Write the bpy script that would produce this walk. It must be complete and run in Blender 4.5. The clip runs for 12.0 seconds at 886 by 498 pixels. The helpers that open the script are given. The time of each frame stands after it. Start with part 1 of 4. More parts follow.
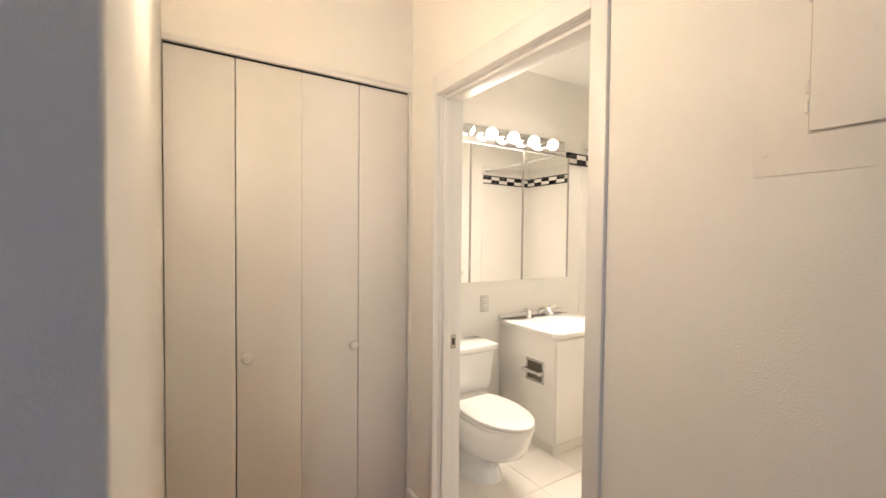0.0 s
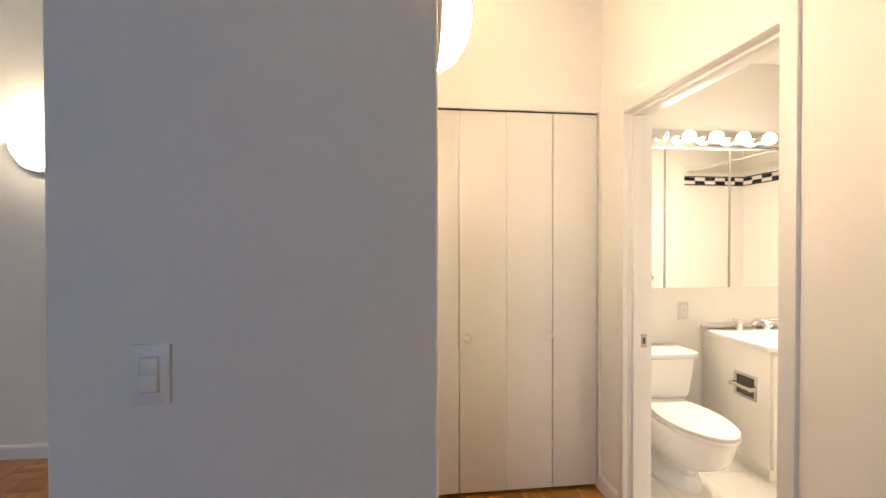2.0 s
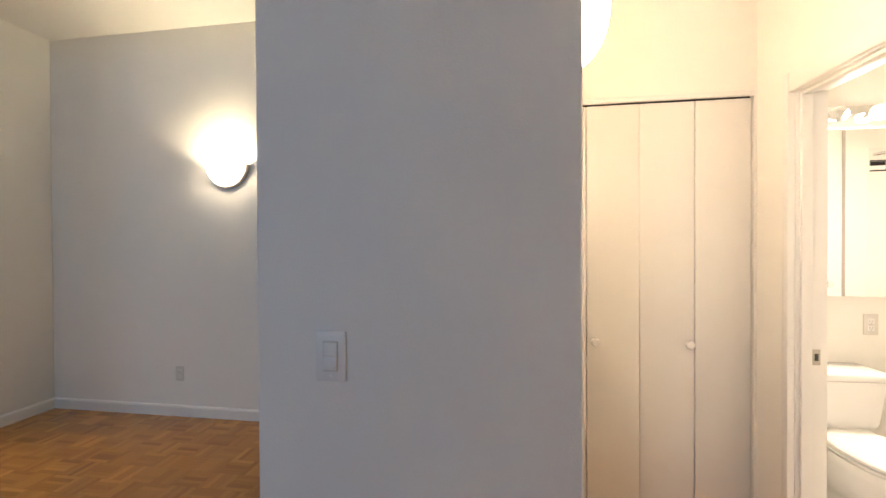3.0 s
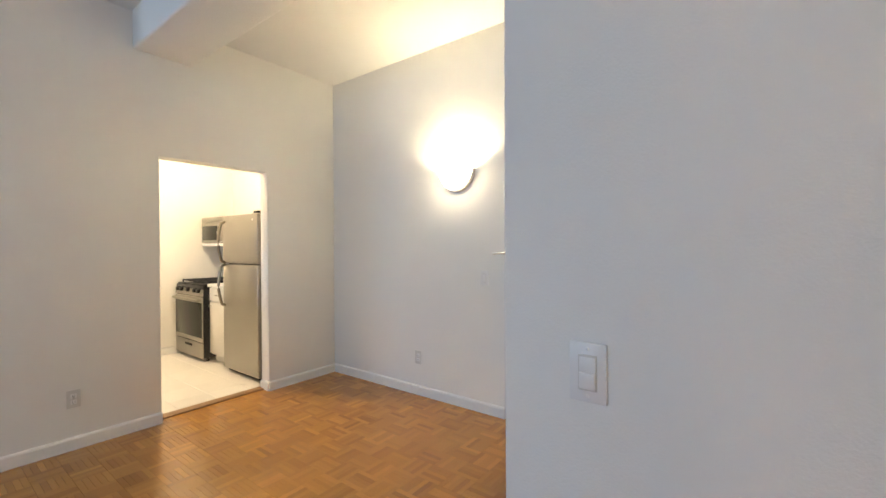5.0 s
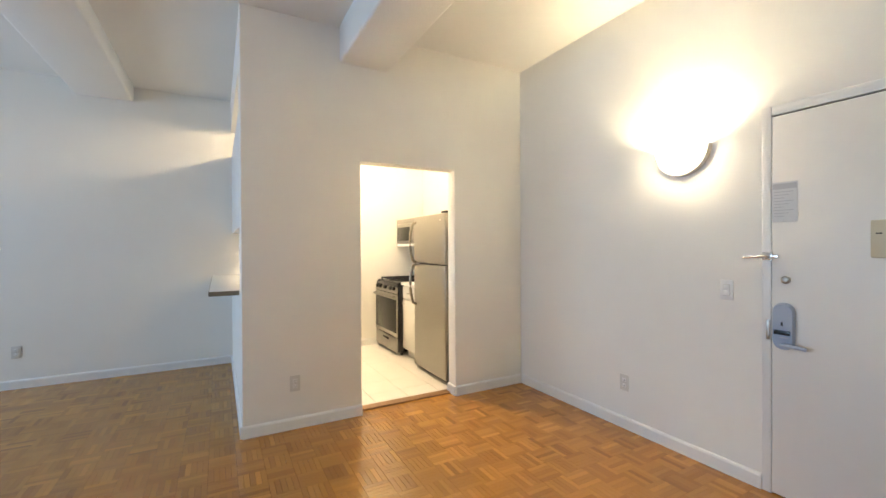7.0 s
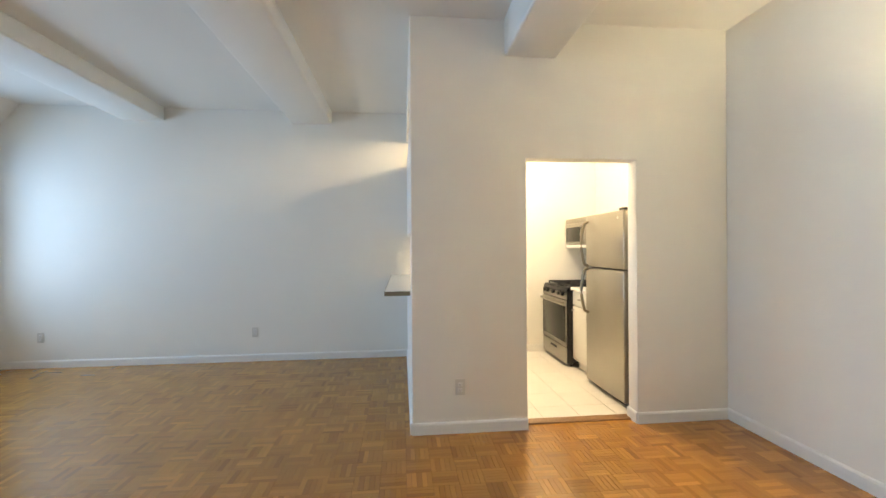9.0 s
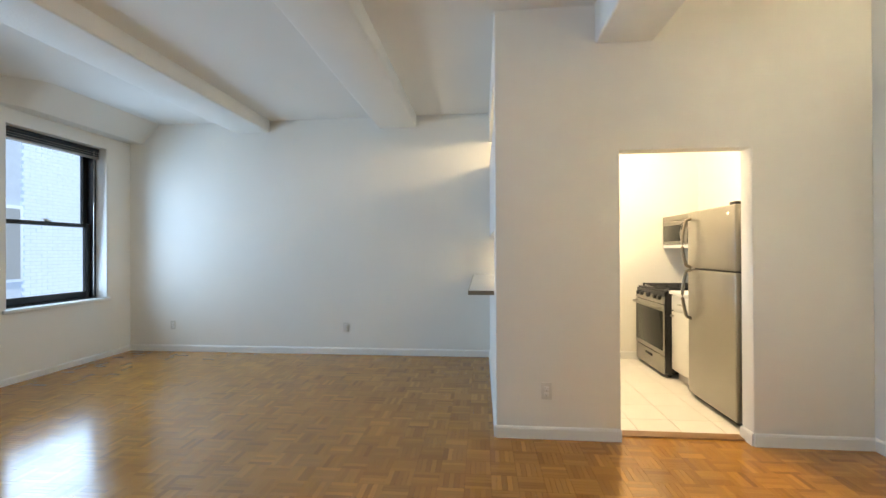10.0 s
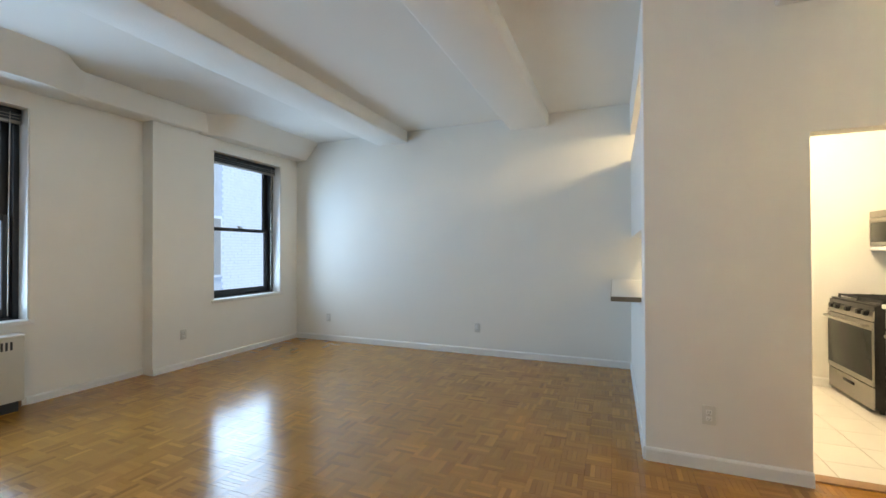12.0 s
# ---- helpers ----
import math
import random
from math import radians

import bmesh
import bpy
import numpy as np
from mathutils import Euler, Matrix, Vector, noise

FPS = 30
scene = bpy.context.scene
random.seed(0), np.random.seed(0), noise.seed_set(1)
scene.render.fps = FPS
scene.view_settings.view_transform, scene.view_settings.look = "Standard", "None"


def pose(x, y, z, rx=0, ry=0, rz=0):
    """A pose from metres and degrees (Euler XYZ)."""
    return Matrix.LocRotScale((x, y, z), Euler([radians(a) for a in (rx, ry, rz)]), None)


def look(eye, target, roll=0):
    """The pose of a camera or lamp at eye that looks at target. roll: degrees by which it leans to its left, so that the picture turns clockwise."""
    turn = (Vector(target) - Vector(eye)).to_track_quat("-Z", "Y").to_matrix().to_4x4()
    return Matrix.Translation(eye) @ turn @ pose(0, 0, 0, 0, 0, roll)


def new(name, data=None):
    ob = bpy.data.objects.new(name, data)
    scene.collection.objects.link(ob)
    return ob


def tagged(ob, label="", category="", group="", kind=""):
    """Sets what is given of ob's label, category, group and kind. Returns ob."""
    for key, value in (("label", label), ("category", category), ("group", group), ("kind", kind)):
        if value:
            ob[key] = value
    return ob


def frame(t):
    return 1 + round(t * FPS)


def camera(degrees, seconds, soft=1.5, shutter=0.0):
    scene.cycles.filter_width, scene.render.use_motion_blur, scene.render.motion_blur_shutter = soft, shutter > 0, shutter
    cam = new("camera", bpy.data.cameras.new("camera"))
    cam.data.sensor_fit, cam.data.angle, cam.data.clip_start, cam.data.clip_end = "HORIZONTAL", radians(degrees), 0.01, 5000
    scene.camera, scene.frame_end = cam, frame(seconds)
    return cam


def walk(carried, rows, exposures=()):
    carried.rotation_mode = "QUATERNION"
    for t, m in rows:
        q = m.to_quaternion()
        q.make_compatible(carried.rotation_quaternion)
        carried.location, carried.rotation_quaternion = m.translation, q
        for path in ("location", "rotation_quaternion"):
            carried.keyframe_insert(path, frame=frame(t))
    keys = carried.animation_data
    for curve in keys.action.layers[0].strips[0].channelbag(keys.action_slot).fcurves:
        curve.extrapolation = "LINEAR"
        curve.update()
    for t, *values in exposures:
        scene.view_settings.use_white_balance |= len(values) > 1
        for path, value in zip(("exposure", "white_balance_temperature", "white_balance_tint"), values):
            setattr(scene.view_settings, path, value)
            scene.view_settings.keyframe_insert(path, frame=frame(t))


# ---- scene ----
cam = camera(94.0, 12.0)
PATH = [
    (0, (0.1, -0.005, 1.337), (1.164, 1.688, 1.282), 0.6),
    (0.5, (0.054, -0.143, 1.314), (0.975, 1.632, 1.289), 0.1),
    (1, (0.018, -0.234, 1.33), (0.74, 1.632, 1.308), -0.0),
    (1.5, (-0.02, -0.286, 1.329), (0.466, 1.654, 1.309), -0.0),
    (2, (-0.05, -0.322, 1.332), (0.174, 1.666, 1.31), -0.1),
    (2.5, (-0.08, -0.348, 1.334), (-0.122, 1.651, 1.311), -0.2),
    (3, (-0.12, -0.366, 1.336), (-0.428, 1.61, 1.317), -0.3),
    (3.2, (-0.15, -0.358, 1.319), (-0.543, 1.603, 1.314), -0.1),
    (4.8, (-0.24, -0.327, 1.33), (-1.372, 1.322, 1.318), -0.1),
    (5, (-0.257, -0.284, 1.332), (-1.467, 1.308, 1.317), -0.3),
    (5.5, (-0.315, -0.219, 1.332), (-1.697, 1.227, 1.319), -0.2),
    (6, (-0.419, -0.143, 1.327), (-1.954, 1.14, 1.315), -0.3),
    (6.5, (-0.54, -0.08, 1.33), (-2.199, 1.037, 1.321), -0.3),
    (7, (-0.649, -0.089, 1.339), (-2.406, 0.867, 1.327), -0.3),
    (7.2, (-0.702, -0.074, 1.329), (-2.493, 0.817, 1.329), -0.4),
    (9, (-0.85, -0.019, 1.355), (-2.84, 0.181, 1.35), -0.4),
    (9.5, (-0.861, -0.023, 1.337), (-2.861, -0.024, 1.342), -0.4),
    (10, (-0.878, -0.048, 1.332), (-2.869, -0.234, 1.338), -0.3),
    (10.5, (-0.889, -0.068, 1.329), (-2.856, -0.429, 1.341), -0.2),
    (11, (-0.884, -0.092, 1.343), (-2.819, -0.599, 1.352), -0.3),
    (11.5, (-0.884, -0.108, 1.348), (-2.778, -0.752, 1.359), -0.4),
    (12, (-0.877, -0.132, 1.34), (-2.725, -0.895, 1.356), -0.2),
]
EXPOSURES = [(0.0, 1.3, 6900, 13), (2.0, 1.55, 7450, 15), (3.0, 1.75, 7500, 14), (5.0, 2.45, 7450, 11), (7.0, 2.6, 7600, 10), (9.5, 2.57, 7850, 7), (12.0, 2.45, 7900, 6)]
walk(cam, [(t, look(eye, target, roll)) for t, eye, target, roll in PATH], EXPOSURES)

# ---- light ----
world = bpy.data.worlds.new("world")
scene.world = world
world.use_nodes = True
wn = world.node_tree
sky = wn.nodes.new("ShaderNodeTexSky")
sky.sky_type, sky.sun_disc, sky.sun_elevation, sky.sun_rotation = "NISHITA", False, radians(40), radians(140)
wn.nodes["Background"].inputs["Strength"].default_value = 0.05
wn.links.new(sky.outputs["Color"], wn.nodes["Background"].inputs["Color"])


def lamp(name, kind, m, watts, colour, size=0.05, size_y=None):
    d = bpy.data.lights.new(name, kind)
    d.energy, d.color = watts, colour
    if kind == "AREA":
        d.size = size
        if size_y:
            d.shape, d.size_y = "RECTANGLE", size_y
    else:
        d.shadow_soft_size = size
    ob = new(name, d)
    ob.matrix_world = m
    return ob


DAY = (0.36, 0.60, 1.0)
WARM = (1.0, 0.77, 0.57)
SKY_W, KITCHEN_W, SCONCE_W, HALL_W, BATH_W = 7.4, 8.5, 7, 5, 3.4
# sky light standing in the reveals of the two windows
for wx, wy, watts in ((-5.15, -4.90, SKY_W), (-2.31, -5.05, SKY_W * 1.35)):
    lamp("sky_light", "AREA", look((wx, wy, 1.67), (wx, 0.0, 1.25)), watts, DAY, 1.0, 1.65).data.spread = radians(135)
sun = lamp("sun", "SUN", look((0, 0, 10), (-1.5, -4, 0)), 0.5, (1.0, 0.96, 0.9))
sun.data.angle = radians(12)

# ---- materials ----


def material(name, colour, rough=0.5, metal=0.0, vary=0.06, scale=6.0, fine=120.0, bump=0.05, per_object=0.0, spec=0.5, coat=0.0, emit=0.0, emit_colour=None):
    """Plain surface with large, soft unevenness and fine grain."""
    m = bpy.data.materials.new(name)
    m.use_nodes = True
    nt = m.node_tree
    n, l = nt.nodes, nt.links
    b = n["Principled BSDF"]
    b.inputs["Roughness"].default_value, b.inputs["Metallic"].default_value = rough, metal
    b.inputs["Specular IOR Level"].default_value = spec
    b.inputs["Coat Weight"].default_value, b.inputs["Coat Roughness"].default_value = coat, 0.05
    co = n.new("ShaderNodeTexCoord")
    big = n.new("ShaderNodeTexNoise")
    big.inputs["Scale"].default_value, big.inputs["Detail"].default_value = scale, 4
    small = n.new("ShaderNodeTexNoise")
    small.inputs["Scale"].default_value, small.inputs["Detail"].default_value = fine, 3
    l.new(co.outputs["Object"], big.inputs["Vector"])
    l.new(co.outputs["Object"], small.inputs["Vector"])
    mix = n.new("ShaderNodeMix")
    mix.data_type = "RGBA"
    mix.inputs["A"].default_value = (*[c * (1 - vary) for c in colour], 1)
    mix.inputs["B"].default_value = (*[min(1, c * (1 + vary)) for c in colour], 1)
    l.new(big.outputs["Fac"], mix.inputs["Factor"])
    out = mix.outputs["Result"]
    if per_object:
        info = n.new("ShaderNodeObjectInfo")
        hsv = n.new("ShaderNodeHueSaturation")
        mr = n.new("ShaderNodeMapRange")
        mr.inputs["To Min"].default_value, mr.inputs["To Max"].default_value = 1 - per_object, 1 + per_object
        l.new(info.outputs["Random"], mr.inputs["Value"])
        l.new(mr.outputs["Result"], hsv.inputs["Value"])
        l.new(out, hsv.inputs["Color"])
        out = hsv.outputs["Color"]
    l.new(out, b.inputs["Base Color"])
    if bump:
        bp = n.new("ShaderNodeBump")
        bp.inputs["Strength"].default_value, bp.inputs["Distance"].default_value = bump, 0.01
        l.new(small.outputs["Fac"], bp.inputs["Height"])
        l.new(bp.outputs["Normal"], b.inputs["Normal"])
    if emit:
        b.inputs["Emission Color"].default_value = (*(emit_colour or colour), 1)
        b.inputs["Emission Strength"].default_value = emit
    return m


def parquet_material():
    """Honey oak with a worn gloss lacquer; tone from slat to slat comes from a colour attribute and the object's chance."""
    m = material("oak_parquet", (0.45, 0.197, 0.032), 0.27, bump=0.0, vary=0.12, scale=1.4, spec=0.75)
    n, l = m.node_tree.nodes, m.node_tree.links
    b = n["Principled BSDF"]
    at = n.new("ShaderNodeAttribute")
    at.attribute_name = "tone"
    co = n.new("ShaderNodeTexCoord")
    vec = n.new("ShaderNodeMapping")
    vec.inputs["Scale"].default_value = (90, 90, 9)
    l.new(co.outputs["Object"], vec.inputs["Vector"])
    grain = n.new("ShaderNodeTexNoise")
    grain.inputs["Scale"].default_value, grain.inputs["Detail"].default_value = 1.0, 5
    l.new(vec.outputs["Vector"], grain.inputs["Vector"])
    old = b.inputs["Base Color"].links[0].from_socket
    mr = n.new("ShaderNodeMapRange")
    mr.inputs["To Min"].default_value, mr.inputs["To Max"].default_value = 0.86, 1.12
    l.new(grain.outputs["Fac"], mr.inputs["Value"])
    mul = n.new("ShaderNodeMath")
    mul.operation = "MULTIPLY"
    l.new(mr.outputs["Result"], mul.inputs[0])
    l.new(at.outputs["Fac"], mul.inputs[1])
    hsv = n.new("ShaderNodeHueSaturation")
    l.new(old, hsv.inputs["Color"])
    l.new(mul.outputs["Value"], hsv.inputs["Value"])
    l.new(hsv.outputs["Color"], b.inputs["Base Color"])
    wear = n.new("ShaderNodeTexNoise")
    wear.inputs["Scale"].default_value, wear.inputs["Detail"].default_value = 2.2, 6
    l.new(co.outputs["Object"], wear.inputs["Vector"])
    r = n.new("ShaderNodeMapRange")
    r.inputs["To Min"].default_value, r.inputs["To Max"].default_value = 0.09, 0.24
    l.new(wear.outputs["Fac"], r.inputs["Value"])
    l.new(r.outputs["Result"], b.inputs["Roughness"])
    return m


def steel_material():
    m = material("brushed_steel", (0.36, 0.345, 0.315), 0.28, 1.0, vary=0.05, scale=3, bump=0)
    n, l = m.node_tree.nodes, m.node_tree.links
    co, mp, no, bp = n.new("ShaderNodeTexCoord"), n.new("ShaderNodeMapping"), n.new("ShaderNodeTexNoise"), n.new("ShaderNodeBump")
    mp.inputs["Scale"].default_value = (6, 6, 500)
    no.inputs["Scale"].default_value = 1.0
    bp.inputs["Strength"].default_value, bp.inputs["Distance"].default_value = 0.12, 0.004
    l.new(co.outputs["Object"], mp.inputs["Vector"])
    l.new(mp.outputs["Vector"], no.inputs["Vector"])
    l.new(no.outputs["Fac"], bp.inputs["Height"])
    l.new(bp.outputs["Normal"], n["Principled BSDF"].inputs["Normal"])
    return m


def glass_material():
    m = bpy.data.materials.new("clear_glass")
    m.use_nodes = True
    b = m.node_tree.nodes["Principled BSDF"]
    b.inputs["Base Color"].default_value = (0.97, 0.99, 1, 1)
    b.inputs["Roughness"].default_value, b.inputs["Transmission Weight"].default_value, b.inputs["IOR"].default_value = 0.0, 1.0, 1.1
    return m


WALL = material("wall_paint", (0.84, 0.82, 0.765), 0.62, vary=0.03, scale=1.6, fine=220, bump=0.11, spec=0.3)
CEIL = material("ceiling_paint", (0.83, 0.815, 0.77), 0.8, vary=0.03, scale=1.2, fine=90, bump=0.22, spec=0.2)
TRIM = material("trim_enamel", (0.80, 0.79, 0.76), 0.35, vary=0.03, scale=4, fine=60, bump=0.03)
DOORP = material("door_enamel", (0.79, 0.77, 0.73), 0.42, vary=0.025, scale=3, fine=150, bump=0.05)
OAK = parquet_material()
JOINT = material("dark_floor_joint", (0.12, 0.055, 0.02), 0.8, bump=0)
STRIP = material("worn_oak_strip", (0.30, 0.15, 0.06), 0.45, vary=0.2, scale=18)
VINYL = material("white_floor_tile", (0.80, 0.77, 0.71), 0.33, vary=0.04, scale=5, fine=40, bump=0.04, per_object=0.02)
GROUT = material("grey_grout", (0.76, 0.73, 0.67), 0.85, bump=0.1)
WTILE = material("white_glazed_tile", (0.82, 0.80, 0.75), 0.12, vary=0.02, bump=0, per_object=0.015)
BTILE = material("black_glazed_tile", (0.015, 0.015, 0.016), 0.15, bump=0)
STEEL = steel_material()
BLACK = material("black_enamel", (0.012, 0.012, 0.012), 0.25, bump=0)
IRON = material("cast_iron", (0.02, 0.02, 0.02), 0.6, bump=0.2)
DGLASS = material("dark_oven_glass", (0.02, 0.024, 0.02), 0.18, spec=0.3, bump=0, vary=0.1)
CHROME = material("chrome", (0.78, 0.78, 0.78), 0.08, 1.0, vary=0.01, bump=0)
SATIN = material("satin_nickel", (0.45, 0.42, 0.38), 0.32, 1.0, vary=0.03, bump=0)
HANDLE = material("dark_steel_handle", (0.30, 0.27, 0.22), 0.3, 1.0, vary=0.05, bump=0)
# Nickel darkened to carry the shade inside the paper holder.
NICHE = material("nickel_recess_shade", (0.22, 0.19, 0.15), 0.3, 0.9, vary=0.1, bump=0)
MIRROR = material("mirror", (0.93, 0.93, 0.91), 0.015, 1.0, vary=0.0, bump=0)
CERAMIC = material("white_ceramic", (0.82, 0.81, 0.78), 0.10, vary=0.01, bump=0, coat=0.3)
LAMIN = material("white_laminate", (0.80, 0.78, 0.74), 0.35, vary=0.02, bump=0.02)
STONE = material("brown_edge_band", (0.22, 0.17, 0.11), 0.4, vary=0.15, scale=60, fine=300, bump=0.03)
PLATE = material("white_plastic", (0.80, 0.79, 0.76), 0.35, vary=0.01, bump=0)
# Grey-beige of the outlet plates; also draws the shading round switch rockers.
COVER = material("beige_plastic_bezel_shade", (0.64, 0.62, 0.57), 0.4, vary=0.02, bump=0)
IVORY = material("ivory_plastic", (0.62, 0.55, 0.40), 0.45, vary=0.04, bump=0.02)
GREYP = material("blue_grey_plastic", (0.36, 0.42, 0.52), 0.4, vary=0.03, bump=0)
PAPER = material("paper", (0.70, 0.70, 0.70), 0.8, vary=0.03, bump=0)
INK = material("grey_print", (0.54, 0.54, 0.55), 0.8, bump=0)
SLOT = material("dark_slot", (0.03, 0.03, 0.03), 0.6, bump=0)
SASH = material("black_window_paint", (0.014, 0.015, 0.017), 0.4, vary=0.15, scale=30, bump=0.06)
GLASS = glass_material()
RING = material("grey_glazed_rim", (0.60, 0.55, 0.48), 0.35, vary=0.06, bump=0.02)
OPAL = material("lit_opal_glass", (0.9, 0.88, 0.84), 0.25, bump=0, emit=8, emit_colour=(1.0, 0.92, 0.73))
OPALW = material("lit_warm_opal_glass", (0.9, 0.88, 0.84), 0.25, bump=0, emit=20, emit_colour=(1.0, 0.81, 0.61))
BULB = material("lit_globe_bulb", (0.9, 0.9, 0.9), 0.3, bump=0, emit=2.5, emit_colour=(1.0, 0.90, 0.80))
CLEARB = glass_material()
RADP = material("convector_enamel", (0.66, 0.62, 0.53), 0.45, vary=0.05, scale=5, bump=0.03)
# Court daylight on the house is put in as bluish colour and emission.
BRICKW = material("white_brick_daylight_glow", (0.54, 0.62, 0.74), 0.8, vary=0.10, scale=14, bump=0.2, emit=0.11, emit_colour=(0.34, 0.54, 1.0))
BRICKS = material("render_daylight_glow", (0.44, 0.52, 0.64), 0.8, vary=0.10, scale=5, bump=0.1, emit=0.065, emit_colour=(0.28, 0.50, 1.0))
GROUND = material("court_concrete", (0.35, 0.36, 0.37), 0.9, vary=0.15, scale=3, bump=0.2)

# ---- mesh helpers ----


def mesh_object(name, bm, mat, parent=None, smooth=False):
    me = bpy.data.meshes.new(name)
    bmesh.ops.recalc_face_normals(bm, faces=bm.faces)
    bm.to_mesh(me)
    bm.free()
    me.materials.append(mat)
    if smooth:
        for p in me.polygons:
            p.use_smooth = True
        me.set_sharp_from_angle(angle=radians(40))
    ob = new(name, me)
    ob.parent = parent
    return ob


def add_box(bm, lo, hi, bevel=0.0, seg=2):
    c = [(a + b) / 2 for a, b in zip(lo, hi)]
    s = [abs(b - a) for a, b in zip(lo, hi)]
    r = bmesh.ops.create_cube(bm, size=1, matrix=Matrix.Translation(c) @ Matrix.Diagonal((*s, 1)))
    if bevel:
        es = list({e for v in r["verts"] for e in v.link_edges})
        bmesh.ops.bevel(bm, geom=es, offset=min(bevel, min(s) * 0.45), segments=seg, affect="EDGES", profile=0.5)


def box(name, lo, hi, mat, parent=None, bevel=0.0, seg=2):
    bm = bmesh.new()
    add_box(bm, lo, hi, bevel, seg)
    return mesh_object(name, bm, mat, parent, smooth=bevel > 0)


def boxes(name, spans, mat, parent=None, bevel=0.0):
    bm = bmesh.new()
    for lo, hi in spans:
        add_box(bm, lo, hi, bevel)
    return mesh_object(name, bm, mat, parent, smooth=bevel > 0)


def add_tube(bm, a, b, r, r2=None, seg=16):
    a, b = Vector(a), Vector(b)
    m = Matrix.Translation((a + b) / 2) @ (b - a).to_track_quat("Z", "Y").to_matrix().to_4x4()
    bmesh.ops.create_cone(bm, cap_ends=True, segments=seg, radius1=r, radius2=r if r2 is None else r2, depth=(b - a).length, matrix=m)


def tube(name, a, b, r, mat, parent=None, r2=None, seg=16):
    bm = bmesh.new()
    add_tube(bm, a, b, r, r2, seg)
    return mesh_object(name, bm, mat, parent, smooth=True)


def pipe(name, points, r, mat, parent=None, seg=10, flat=1.0):
    """A bent round bar through the points."""
    bm = bmesh.new()
    pts = [Vector(p) for p in points]
    rings = []
    for i, p in enumerate(pts):
        d = (pts[min(i + 1, len(pts) - 1)] - pts[max(i - 1, 0)]).normalized()
        side = d.cross(Vector((0, 0, 1)))
        side = side.normalized() if side.length > 0.05 else Vector((1, 0, 0))
        up = side.cross(d).normalized()
        rings.append([bm.verts.new(p + r * (math.cos(k * math.tau / seg) * side + flat * math.sin(k * math.tau / seg) * up)) for k in range(seg)])
    for a, b in zip(rings, rings[1:]):
        for k in range(seg):
            bm.faces.new((a[k], a[(k + 1) % seg], b[(k + 1) % seg], b[k]))
    bm.faces.new(rings[0])
    bm.faces.new(rings[-1])
    return mesh_object(name, bm, mat, parent, smooth=True)


def lathe(name, profile, mat, parent=None, seg=24, at=(0, 0, 0), axis="Z"):
    """Turned body: profile of (radius, height)."""
    bm = bmesh.new()
    rings = [[bm.verts.new((r * math.cos(k * math.tau / seg), r * math.sin(k * math.tau / seg), h)) for k in range(seg)] for r, h in profile]
    for a, b in zip(rings, rings[1:]):
        for k in range(seg):
            bm.faces.new((a[k], a[(k + 1) % seg], b[(k + 1) % seg], b[k]))
    bm.faces.new(rings[0])
    bm.faces.new(rings[-1])
    turn = {"Z": Matrix(), "-Y": pose(0, 0, 0, 90), "-X": pose(0, 0, 0, 0, -90), "X": pose(0, 0, 0, 0, 90)}[axis]
    bm.transform(Matrix.Translation(at) @ turn)
    return mesh_object(name, bm, mat, parent, smooth=True)


def loft(bm, loops, cap=True):
    """Skin through closed loops with equal numbers of points."""
    rings = [[bm.verts.new(p) for p in loop] for loop in loops]
    k = len(rings[0])
    for a, b in zip(rings, rings[1:]):
        for i in range(k):
            bm.faces.new((a[i], a[(i + 1) % k], b[(i + 1) % k], b[i]))
    if cap:
        bm.faces.new(rings[0])
        bm.faces.new(rings[-1])


def empty(name, at, label, category, group="", kind=""):
    ob = new(name)
    ob.location = at
    bpy.context.view_layer.update()
    return tagged(ob, label, category, group, kind)


def under(root):
    """Hang freshly made world-placed parts under an Empty without moving them."""
    def hang(*parts):
        for p in parts:
            p.parent = root
            p.matrix_parent_inverse = Matrix.Translation(root.location).inverted()
        return parts[0]
    return hang


def structure(ob, label):
    return tagged(ob, label, kind="structure")


# ---- plan ----
EY = 2.525           # entry wall face
KX, KB = -3.85, -3.98  # kitchen wall, front and back face
FX = -6.06           # far wall face
WY = -4.79           # window wall face
JX = -3.84           # where that wall steps back
WB = WY - 0.17       # its face past the step
WS = WY - 0.02       # line the soffits start from
BX, BT = 1.05, 1.17  # bathroom wall, two faces
PX0, PX1, PY = -0.703, 0.036, 0.525  # closet block between entry and hall
CY = 1.80            # closet front
CZ = 3.04            # ceiling

# walls
structure(boxes("wall_entry", [((KB - 2.2, EY, 0), (-1.80, EY + 0.2, CZ)), ((-0.86, EY, 0), (0.2, EY + 0.2, CZ)), ((-1.80, EY, 2.08), (-0.86, EY + 0.2, CZ))], WALL), "white painted plaster wall with an entry door in it")
structure(box("wall_far", (FX - 0.2, WY - 0.3, 0), (FX, EY, CZ), WALL), "plain white painted wall of the living room")


def wall_slab(name, outline, x0, x1, mat, soft):
    """Wall cut to an outline of (y, z), with its edges eased."""
    bm = bmesh.new()
    f = bm.faces.new([bm.verts.new((x0, y, z)) for y, z in outline])
    r = bmesh.ops.extrude_face_region(bm, geom=[f])
    bmesh.ops.translate(bm, vec=(x1 - x0, 0, 0), verts=[v for v in r["geom"] if isinstance(v, bmesh.types.BMVert)])
    es = [e for e in bm.edges if max(v.co.z for v in e.verts) < CZ - 0.01 or abs(e.verts[0].co.z - e.verts[1].co.z) > 0.5]
    bmesh.ops.bevel(bm, geom=es, offset=soft, segments=3, affect="EDGES", profile=0.5)
    return mesh_object(name, bm, mat, smooth=True)


